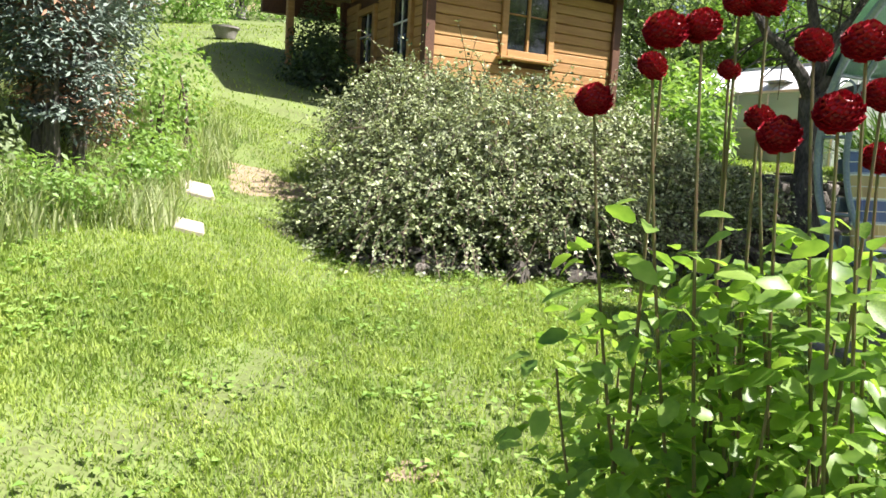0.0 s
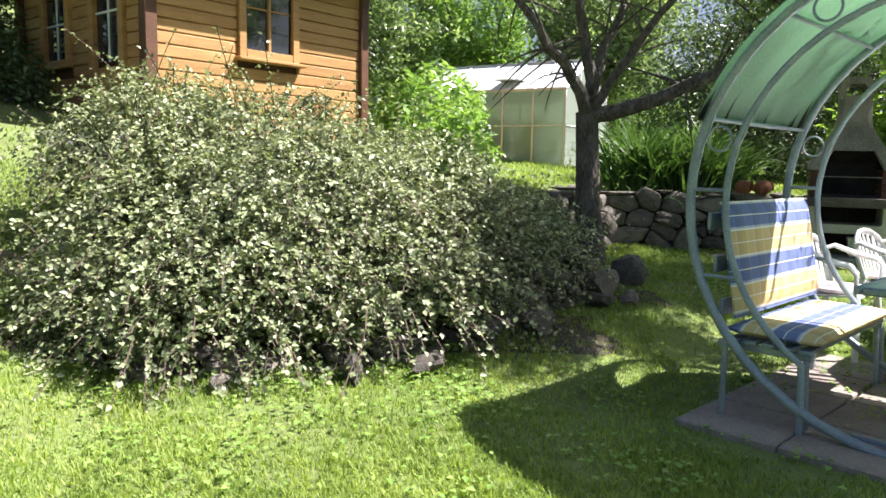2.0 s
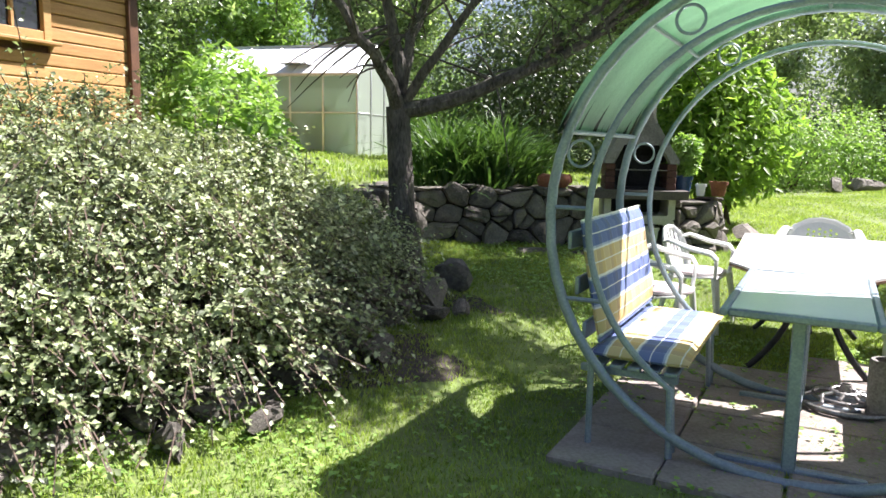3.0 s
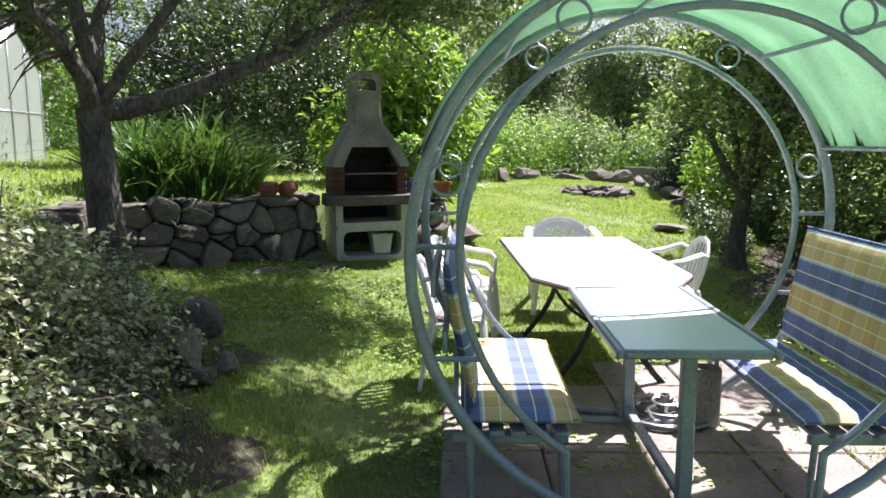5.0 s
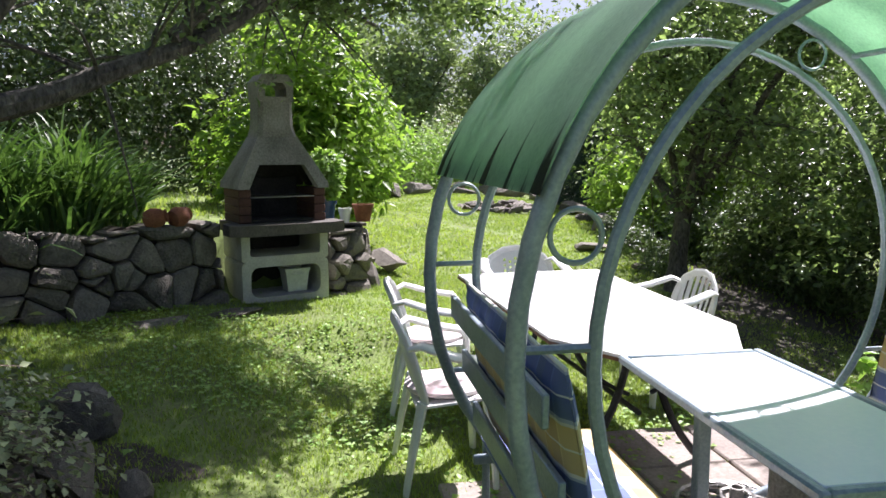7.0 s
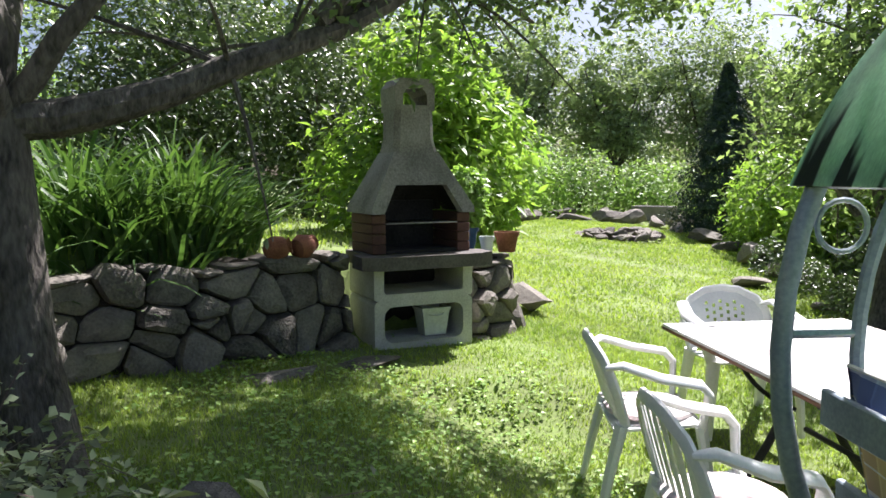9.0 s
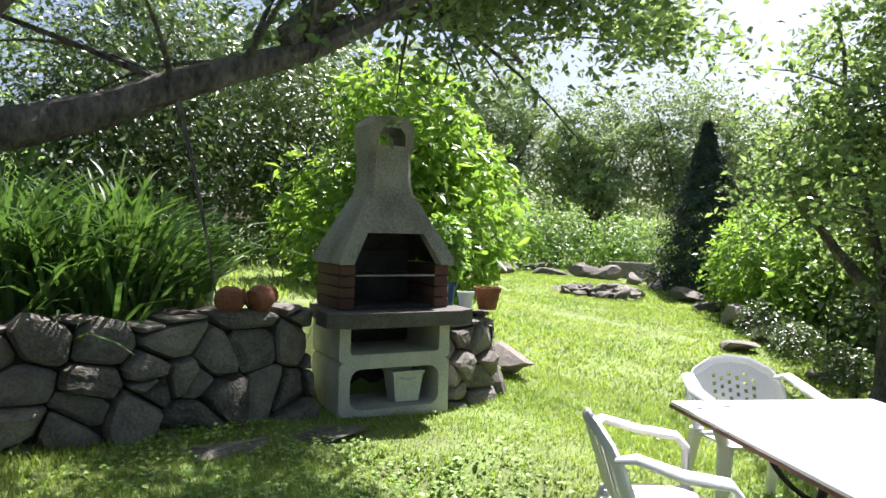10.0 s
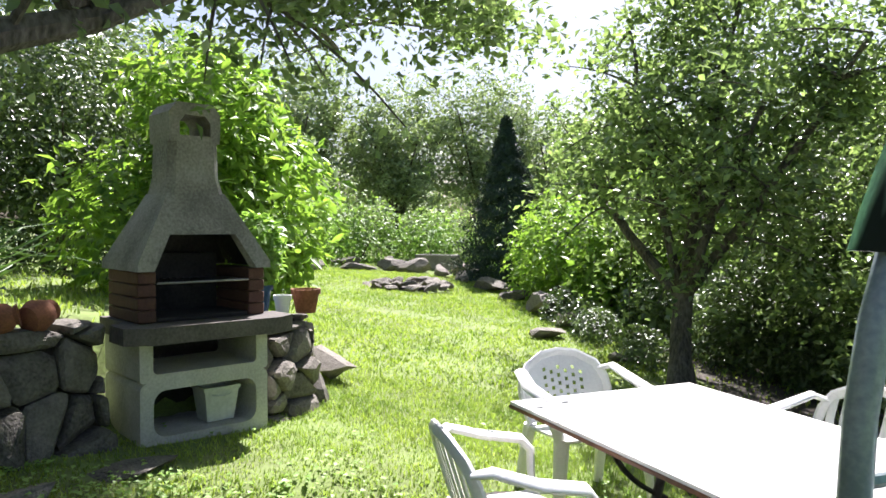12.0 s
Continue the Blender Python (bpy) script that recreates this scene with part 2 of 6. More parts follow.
# ---- the lie of the land ----
BANK = np.array([(-0.8, 7.6), (-0.5, 7.0), (0.2, 6.5), (1.0, 6.4), (1.85, 6.45), (2.4, 6.6), (2.85, 6.75), (3.25, 7.3), (3.6, 8.1), (3.9, 8.7), (4.72, 9.15), (6.0, 8.42), (6.5, 8.35), (7.25, 7.6), (7.6, 7.4), (8.0, 7.5), (8.5, 8.0), (9.2, 9.0), (10.5, 11.0), (13.0, 14.0), (13, 40), (-0.6, 40), (-0.6, 10.0)])


def smooth(a, b, x):
    t = np.clip((x - a) / (b - a), 0, 1)
    return t * t * (3 - 2 * t)


def bank_distance(x, y):
    """Distance from the bank's edge, positive on the upper terrace."""
    d = np.full(x.shape, 1e9)
    inside = np.zeros(x.shape, bool)
    n = len(BANK)
    for i in range(n):
        (ax, ay), (bx, by) = BANK[i], BANK[(i + 1) % n]
        t = np.clip(((x - ax) * (bx - ax) + (y - ay) * (by - ay)) / ((bx - ax) ** 2 + (by - ay) ** 2), 0, 1)
        d = np.minimum(d, np.hypot(x - ax - t * (bx - ax), y - ay - t * (by - ay)))
        cross = (ay > y) != (by > y)
        inside ^= cross & (x < (bx - ax) * (y - ay) / (by - ay + 1e-12) + ax)
    return np.where(inside, d, -d)


def height(x, y):
    x, y = np.asarray(x, float), np.asarray(y, float)
    low = 0.05 + 0.105 * (np.clip(y, -4, 4.7) - 4.7) + 0.077 * (np.clip(y, 4.7, 9) - 4.7) + 0.26 * np.clip(-0.5 - x, 0, 3) + 0.02 * np.clip(x - 7, 0, 12)
    low = low + 0.25 * np.clip(y - 6.6, 0, 16) * smooth(0.2, -1.2, x)
    low = low - 0.35 * np.clip(3.2 - y, 0, 2.0) * smooth(6.0, 9.0, x) * 0.5
    low = low - 0.02 * np.clip(x - 20, 0, 60) - 0.12 * np.clip(-4 - y, 0, 40)
    high = 0.98 + 0.05 * np.clip(y - 8, -2, 12) + 0.16 * np.clip(2.5 - x, 0, 3.5) * smooth(7, 11, y) - 0.04 * np.clip(x - 5.5, 0, 3)
    high = high - 0.1 * np.clip(y - 18, 0, 60)
    px, py = x - 3.42, y - 4.15
    lx, ly = 0.42 * px - 0.906 * py, 0.906 * px + 0.42 * py
    flat = smooth(0.8, 0.0, np.maximum(np.abs(lx) - 1.3, np.abs(ly - 1.0) - 1.95))
    low = low * (1 - flat) - 0.005 * flat
    d = bank_distance(x, y)
    z = low + (np.maximum(high, low) - low) * smooth(-0.02, 0.4, d)
    p = np.stack([x.ravel(), y.ravel(), 0 * x.ravel()], 1)
    return z + 0.018 * lump(p, 1.1, 5).reshape(x.shape)


def at(x, y, dz=0.0):
    return float(height(np.array([x]), np.array([y]))[0]) + dz


def sheet(name, xs, ys, mat, kind="structure"):
    X, Y = np.meshgrid(xs, ys)
    v = np.stack([X, Y, height(X, Y)], -1).reshape(-1, 3)
    a = (np.arange(len(ys) - 1)[:, None] * len(xs) + np.arange(len(xs) - 1)[None]).ravel()
    f = np.stack([a, a + 1, a + 1 + len(xs), a + len(xs)], 1)
    return new(name, fast_mesh(name, v, f, mat, True))


far = np.array([60, 110, 200, 400, 900, 2500.0])
xs = np.concatenate([-far[::-1] , np.arange(-40, -8, 1.0), np.arange(-8, 12, 0.14), np.arange(12, 40, 0.7), far])
ys = np.concatenate([-far[::-1], np.arange(-40, -2, 1.0), np.arange(-2, 12, 0.14), np.arange(12, 40, 0.7), far])
ground = tagged(sheet("ground", xs, ys, SOIL), "sloping garden ground under a mown lawn", "ground", kind="structure")

# grass blades
def grass(name, n, x0, x1, y0, y1, tall, seed, keep=None, mat=None, wide=0.006):
    rng = np.random.default_rng(seed)
    x, y = rng.uniform(x0, x1, n), rng.uniform(y0, y1, n)
    p = np.stack([x, y, 0 * x], 1)
    thick = lump(p, 2.2, 77) + 0.7 * lump(p, 7.0, 78)
    ok = (thick + rng.normal(0, 0.7, n) > -0.75)
    if keep is not None:
        ok &= keep(x, y)
    x, y, thick = x[ok], y[ok], thick[ok]
    n = len(x)
    z = height(x, y) - 0.004
    t = rng.uniform(0, 6.283, n)
    h = tall * rng.uniform(0.45, 1.25, n) * (1 + 0.25 * thick)
    lean = rng.uniform(0.15, 1.1, n) * h
    w = wide * rng.uniform(0.6, 1.4, n)
    dx, dy = np.cos(t), np.sin(t)
    b = np.stack([x, y, z], 1)
    s = np.stack([-dy * w, dx * w, 0 * x], 1) * 0.5
    mid = b + np.stack([dx * lean * 0.35, dy * lean * 0.35, h * 0.6], 1)
    tip = b + np.stack([dx * lean, dy * lean, h * 0.95], 1)
    v = np.stack([b - s, b + s, mid + s * 0.8, mid - s * 0.8, tip], 1).reshape(-1, 3)
    i = np.arange(n)[:, None] * 5
    f = np.concatenate([i + np.array([[0, 1, 2]]), i + np.array([[0, 2, 3]]), i + np.array([[3, 2, 4]])])
    return new(name, fast_mesh(name, v, f, mat or GRASS))


# ---- the large things ----
lawn_ok = lambda x, y: (bank_distance(x, y) < 0.0) & (np.hypot(x - 15.3, y - 7.5) > 0.75)
tagged(grass("lawn_grass", 460000, -3.2, 8.5, 1.0, 9.0, 0.036, 11, lawn_ok), "short mown lawn grass with thin dry patches", "grass", kind="stuff")
near_ok = lambda x, y: lawn_ok(x, y) & (np.hypot((x - 0.2) / 2.6, (y - 3.2) / 1.9) + 0.35 * np.mod(np.abs(np.sin(x * 91.7 + y * 47.3)) * 437.5, 1.0) < 1.0)
tagged(grass("lawn_grass", 190000, -2.4, 2.8, 1.3, 5.1, 0.036, 15, near_ok), "close-mown grass where the walk begins", "grass", kind="stuff")
tagged(grass("lawn_grass", 90000, -8.0, 22.0, -2.0, 17.0, 0.048, 12, lambda x, y: ((x < -3.2) | (x > 8.5) | (y < 1.0) | (y > 9.0)) & (bank_distance(x, y) < 0), None, 0.016), "mown lawn grass farther up and down the garden", "grass", kind="stuff")
tagged(grass("lawn_grass", 80000, 8.5, 18.0, 4.0, 10.0, 0.038, 14, lawn_ok, None, 0.011), "mown lawn grass past the stone wall", "grass", kind="stuff")
tagged(grass("terrace_grass", 60000, 0, 12.0, 7.0, 18.0, 0.07, 13, lambda x, y: bank_distance(x, y) > 0.3, None, 0.014), "grass on the upper terrace", "grass", kind="stuff")


def stone_mesh(name, seed, s, mat=None):
    """A rounded, angular field stone with flats, about s in size."""
    r = random.Random(seed)
    bm = bmesh.new()
    bmesh.ops.create_icosphere(bm, subdivisions=2, radius=0.5)
    cuts = [(Vector((r.gauss(0, 1), r.gauss(0, 1), r.gauss(0, 1))).normalized(), r.uniform(0.2, 0.4)) for _ in range(12)]
    off = Vector((r.uniform(0, 50), r.uniform(0, 50), 0))
    for v in bm.verts:
        for n, d in cuts:
            k = v.co.dot(n) - d
            if k > 0:
                v.co -= n * k
        v.co *= 1 + 0.14 * noise.noise(v.co * 3 + off)
        v.co = Vector((v.co.x * s[0], v.co.y * s[1], v.co.z * s[2])) * 1.25
    me = bpy.data.meshes.new(name)
    bm.to_mesh(me)
    bm.free()
    me.polygons.foreach_set("use_smooth", [True] * len(me.polygons))
    me.set_sharp_from_angle(angle=radians(18))
    me.materials.append(mat or STONE)
    return me


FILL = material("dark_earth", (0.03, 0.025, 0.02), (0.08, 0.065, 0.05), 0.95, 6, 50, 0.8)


ROUNDED = [stone_mesh("stone", i, (1, 0.8, 0.8)) for i in range(10)]


def clip(poly, p, n):
    """The part of a polygon on the near side of a line through p, n pointing away."""
    out = []
    for i in range(len(poly)):
        a, b = poly[i], poly[(i + 1) % len(poly)]
        da, db = (a - p).dot(n), (b - p).dot(n)
        if da <= 0:
            out.append(a)
        if da * db < 0:
            out.append(a + (b - a) * (da / (da - db)))
    return out


def wall_stone(poly, place, r):
    """One fitted stone of a dry wall: rounded corners, a bulging broken face and a deep tail."""
    mid = sum(poly, Vector((0, 0))) / len(poly)
    ring = []
    for i in range(len(poly)):
        a, b, c = poly[i - 1], poly[i], poly[(i + 1) % len(poly)]
        k = r.uniform(0.08, 0.22)
        for q in (b + (a - b) * k, b + (c - b) * k):
            inward = mid - q
            ring.append(q + inward.normalized() * min(0.006, inward.length * 0.3))
    n = len(ring)
    proud = r.uniform(-0.02, 0.07)
    tx, tz = r.uniform(-0.3, 0.3), r.uniform(-0.35, 0.15)
    rows = []
    for depth, grow in ((0.2, 0.9), (0.012, 1.0), (-0.012 - proud, 0.88), (-0.034 - proud, 0.5)):
        row = []
        for q in ring:
            e = mid + (q - mid) * (grow * r.uniform(0.95, 1.03) if grow < 1 else 1)
            tilt = ((e.x - mid.x) * tx + (e.y - mid.y) * tz) if depth < 0.1 else 0
            row.append(place(e.x, e.y, depth + tilt + (r.uniform(-0.006, 0.006) if depth < 0 else 0)))
        rows.append(row)
    vs = [p for row in rows for p in row] + [place(mid.x, mid.y, -0.034 - proud)]
    fs = [(k * n + i, k * n + (i + 1) % n, (k + 1) * n + (i + 1) % n, (k + 1) * n + i) for k in range(3) for i in range(n)]
    fs += [(3 * n + i, 3 * n + (i + 1) % n, 4 * n) for i in range(n)] + [tuple(range(n))]
    return mesh_of("stone", Geo().add(vs, fs), STONE, 26)


def stone_wall(name, line, top, label, seed, row=0.22):
    """Fitted field stones along a line, leaning back; top(x, y): the height of its crest."""
    r = random.Random(seed)
    wall = thing(name, Matrix(), label, "stone wall", kind="structure")
    pts = [Vector(p) for p in line]
    lens = [(pts[i + 1] - pts[i]).length for i in range(len(pts) - 1)]
    total = sum(lens)
    foot = min(at(*p) for p in pts) - 0.06

    def spot(u):
        u = min(max(u, 0.0), total)
        for i, ln in enumerate(lens):
            if u <= ln or i == len(lens) - 1:
                d = (pts[i + 1] - pts[i]) / ln
                return pts[i] + d * u, Vector((-d.y, d.x))
            u -= ln

    def place(u, z, depth):
        p, back = spot(u)
        q = p + back * (0.06 + (z - foot) * 0.16 + depth)
        return (q.x, q.y, z)

    crest = lambda u: top(*spot(u)[0]) + 0.045 * math.sin(7 * u + seed) + 0.03 * math.sin(17 * u)
    tall = max(crest(total * i / 20) for i in range(21))
    seeds, z = [], foot + row * 0.4
    while z < tall + row * 0.3:
        u = -r.uniform(0, row)
        step = row * (1.5 if z < foot + row else 1.2)
        while u < total + row:
            seeds.append(Vector((u + r.uniform(-0.3, 0.3) * step, z + r.uniform(-0.42, 0.42) * row)))
            u += step * r.choice((0.55, 0.8, 1.1, 1.6)) * r.uniform(0.9, 1.1)
        z += row * r.uniform(0.8, 1.0)
    k = 1.2
    for a in seeds:
        up = crest(a.x)
        poly = [Vector((0, foot)), Vector((total, foot)), Vector((total, up)), Vector((0, up))]
        for b in seeds:
            d = b - a
            if b is a or abs(d.x) > 4 * row or abs(d.y) > 3.5 * row:
                continue
            poly = clip(poly, a + d / 2, Vector((d.x, d.y * k * k)))
            if len(poly) < 3:
                break
        if len(poly) < 3:
            continue
        area = abs(sum(poly[i].x * poly[(i + 1) % len(poly)].y - poly[(i + 1) % len(poly)].x * poly[i].y for i in range(len(poly)))) / 2
        if area > 0.003:
            part("stone", wall_stone(poly, place, r), STONE, wall)
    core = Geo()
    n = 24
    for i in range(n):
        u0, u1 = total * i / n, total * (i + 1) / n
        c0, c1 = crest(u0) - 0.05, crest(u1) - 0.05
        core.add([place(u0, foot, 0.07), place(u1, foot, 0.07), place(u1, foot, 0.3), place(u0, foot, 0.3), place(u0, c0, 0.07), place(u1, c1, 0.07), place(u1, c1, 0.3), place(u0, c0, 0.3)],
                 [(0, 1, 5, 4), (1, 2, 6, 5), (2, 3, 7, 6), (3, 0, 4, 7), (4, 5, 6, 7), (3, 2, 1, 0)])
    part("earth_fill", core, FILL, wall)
    return wall


stone_wall("wall_terrace", [(3.55, 8.25), (4.05, 8.6), (4.68, 8.9), (5.3, 8.52), (5.95, 8.18), (6.3, 8.0)], lambda x, y: 1.0, "dry-stone retaining wall of grey field stones", 3, 0.215)
stone_wall("wall_terrace_end", [(7.0, 7.32), (7.45, 7.1), (7.75, 7.2), (8.05, 7.5)], lambda x, y: 0.84, "rounded end of a dry-stone retaining wall", 8, 0.23)
stone_wall("wall_bank", [(-0.4, 5.62), (0.3, 5.62), (1.1, 5.68), (1.8, 5.9), (2.25, 6.3), (2.75, 6.5), (3.15, 6.9), (3.35, 7.5), (3.5, 8.1)], lambda x, y: at(x, y) + (0.08 if x < 2 else 0.3), "low edging of field stones under a spreading shrub", 5, 0.17)

# barbecue fireplace, front towards the lawn
def barbecue():
    dx = Vector((0.569, -0.536)).normalized()
    m = Matrix(((dx.x, -dx.y, 0, 6.6), (dx.y, dx.x, 0, 7.617), (0, 0, 1.1, 0.25), (0, 0, 0, 1)))
    b = thing("barbecue", m, "weathered grey concrete garden barbecue with a sooty open hearth", "barbecue")
    W, D = 0.39, 0.56
    def rr(x0, x1, z0, z1, r, n=4):
        out = []
        for cx, cz, t in ((x1 - r, z1 - r, 0), (x0 + r, z1 - r, 90), (x0 + r, z0 + r, 180), (x1 - r, z0 + r, 270)):
            out += [(cx + r * math.cos(radians(t + 90 * i / n)), cz + r * math.sin(radians(t + 90 * i / n))) for i in range(n + 1)]
        return out
    g = Geo()
    g.hoop(rr(-W, W, 0, 0.36, 0.04), rr(-W + 0.075, W - 0.075, 0.075, 0.315, 0.07), 0, D)
    g.hoop(rr(-W, W, 0.36, 0.585, 0.02), rr(-W + 0.075, W - 0.075, 0.4, 0.57, 0.025), 0, D)
    part("base", g, PALE_CONCRETE, b, "pale concrete plinth with two open bays")
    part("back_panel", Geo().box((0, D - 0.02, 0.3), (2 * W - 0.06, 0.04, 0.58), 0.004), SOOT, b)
    top = [(-0.51, -0.1), (-0.38, -0.18), (0.38, -0.18), (0.51, -0.1), (0.51, 0.12), (0.42, 0.18), (0.42, D), (-0.42, D), (-0.42, 0.18), (-0.51, 0.12)]
    g = Geo()
    n = len(top)
    g.add([(x, y, 0.575) for x, y in top] + [(x, y, 0.66) for x, y in top], [tuple(range(n))[::-1], tuple(range(n, 2 * n))] + [(i, (i + 1) % n, n + (i + 1) % n, n + i) for i in range(n)])
    part("worktop", g, SLATE, b, "dark stained concrete worktop")
    for s in (-1, 1):
        for i in range(4):
            part("firebrick", Geo().box((s * (W - 0.055), 0.265, 0.66 + 0.033 + i * 0.066), (0.105, 0.47, 0.062), 0.006), BRICK, b)
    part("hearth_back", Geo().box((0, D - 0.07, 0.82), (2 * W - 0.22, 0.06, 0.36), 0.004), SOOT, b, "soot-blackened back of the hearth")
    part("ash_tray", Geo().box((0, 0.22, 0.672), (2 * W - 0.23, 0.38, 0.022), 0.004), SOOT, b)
    g = Geo()
    g.tube([(-0.28, 0.03, 0.86), (0.28, 0.03, 0.86)], 0.006, 6)
    for i in range(14):
        g.tube([(-0.27 + i * 0.0415, 0.03, 0.86), (-0.27 + i * 0.0415, 0.38, 0.86)], 0.003, 5)
    part("grill_grate", g, IRON, b, "thin steel grill grate")
    # hood: shell between outer and inner rings, with a chamfered opening
    g = Geo()
    # front face with opening
    F = [(-0.405, -0.02, 0.925), (-0.4, -0.02, 0.965), (-0.175, 0.125, 1.33), (0.175, 0.125, 1.33), (0.4, -0.02, 0.965), (0.405, -0.02, 0.925), (0.31, -0.02, 0.925), (0.2, 0.036, 1.11), (-0.2, 0.036, 1.11), (-0.31, -0.02, 0.925)]
    inn = [(x * 0.94, y + 0.05, z) for x, y, z in F]
    B = [(-0.405, D, 0.925), (-0.4, D, 0.965), (-0.175, 0.455, 1.33), (0.175, 0.455, 1.33), (0.4, D, 0.965), (0.405, D, 0.925)]
    vs = F + inn + B
    fs = [(0, 1, 9), (1, 8, 9), (1, 2, 8), (2, 3, 7, 8), (3, 4, 7), (4, 6, 7), (4, 5, 6)]
    fs += [tuple(i + 10 for i in f)[::-1] for f in fs]
    fs += [(6, 7, 17, 16), (7, 8, 18, 17), (8, 9, 19, 18), (0, 9, 19, 10), (5, 6, 16, 15)]
    fs += [(0, 1, 21, 20), (1, 2, 22, 21), (3, 4, 24, 23), (4, 5, 25, 24), (20, 21, 22, 23, 24, 25)]
    g.add(vs, fs)
    part("hood", g, CONCRETE, b, "tapering grey concrete hood", 30)
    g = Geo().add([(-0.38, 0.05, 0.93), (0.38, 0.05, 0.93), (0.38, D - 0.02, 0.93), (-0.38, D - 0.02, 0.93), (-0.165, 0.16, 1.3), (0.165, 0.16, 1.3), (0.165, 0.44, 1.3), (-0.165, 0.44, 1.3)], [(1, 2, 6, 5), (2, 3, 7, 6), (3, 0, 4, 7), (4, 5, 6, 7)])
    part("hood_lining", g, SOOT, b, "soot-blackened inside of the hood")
    # hidden plate added to keep skylight from the chimney off the hearth
    part("flue_light_stop", Geo().box((0, 0.3, 1.31), (0.32, 0.26, 0.02), 0.004), SOOT, b)
    g = Geo()
    oct_ = lambda w, y0, y1, z: [(-w, y0 + 0.04, z), (-w + 0.04, y0, z), (w - 0.04, y0, z), (w, y0 + 0.04, z), (w, y1 - 0.04, z), (w - 0.04, y1, z), (-w + 0.04, y1, z), (-w, y1 - 0.04, z)]
    lev = [(0.18, 0.12, 0.46, 1.325), (0.158, 0.138, 0.442, 1.42), (0.152, 0.142, 0.438, 1.61)]
    vs = [p for l in lev for p in oct_(*l)]
    fs = [(i * 8 + k, i * 8 + (k + 1) % 8, i * 8 + 8 + (k + 1) % 8, i * 8 + 8 + k) for i in range(2) for k in range(8)]
    g.add(vs, fs)
    part("chimney", g, CONCRETE, b, "", 30)
    hole = [(-0.095, 1.64), (0.095, 1.64), (0.095, 1.71), (0.06, 1.75), (-0.06, 1.75), (-0.095, 1.71)]
    cap = [(-0.154, 1.605), (0.154, 1.605), (0.158, 1.76), (0.11, 1.815), (-0.11, 1.815), (-0.158, 1.76)]
    part("chimney_cap", Geo().hoop(cap, hole, 0.14, 0.44), CONCRETE, b, "open-fronted concrete chimney cap", 30)
    return b


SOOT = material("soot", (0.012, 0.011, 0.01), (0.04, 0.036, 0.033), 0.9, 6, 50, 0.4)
SLATE = material("stained_concrete", (0.055, 0.048, 0.044), (0.13, 0.112, 0.1), 0.8, 5, 60, 0.5)
BRICK = material("fire_brick", (0.07, 0.034, 0.024), (0.14, 0.07, 0.048), 0.9, 8, 60, 0.6, piece=0.4)
IRON = material("bare_steel", (0.22, 0.21, 0.2), (0.4, 0.39, 0.38), 0.4, 20, 100, 0.1, metal=0.9)
barbecue()

# round arbour seat: two pairs of rings, two benches, canopy, table; x across, y along, origin on the ground
ARB = Matrix(((0.42, 0.906, 0, 4.85 * 0.906 - 2.33 * 0.42), (-0.906, 0.42, 0, 4.85 * 0.42 + 2.33 * 0.906), (0, 0, 1, 0.0), (0, 0, 0, 1)))
ZC, RO, RI, HALF = 1.11, 1.09, 0.905, 0.64


def ring_pts(r, a0, a1, y, n=48, zc=ZC):
    return [(r * math.cos(radians(a0 + (a1 - a0) * i / (n - 1))), y, zc + r * math.sin(radians(a0 + (a1 - a0) * i / (n - 1)))) for i in range(n)]


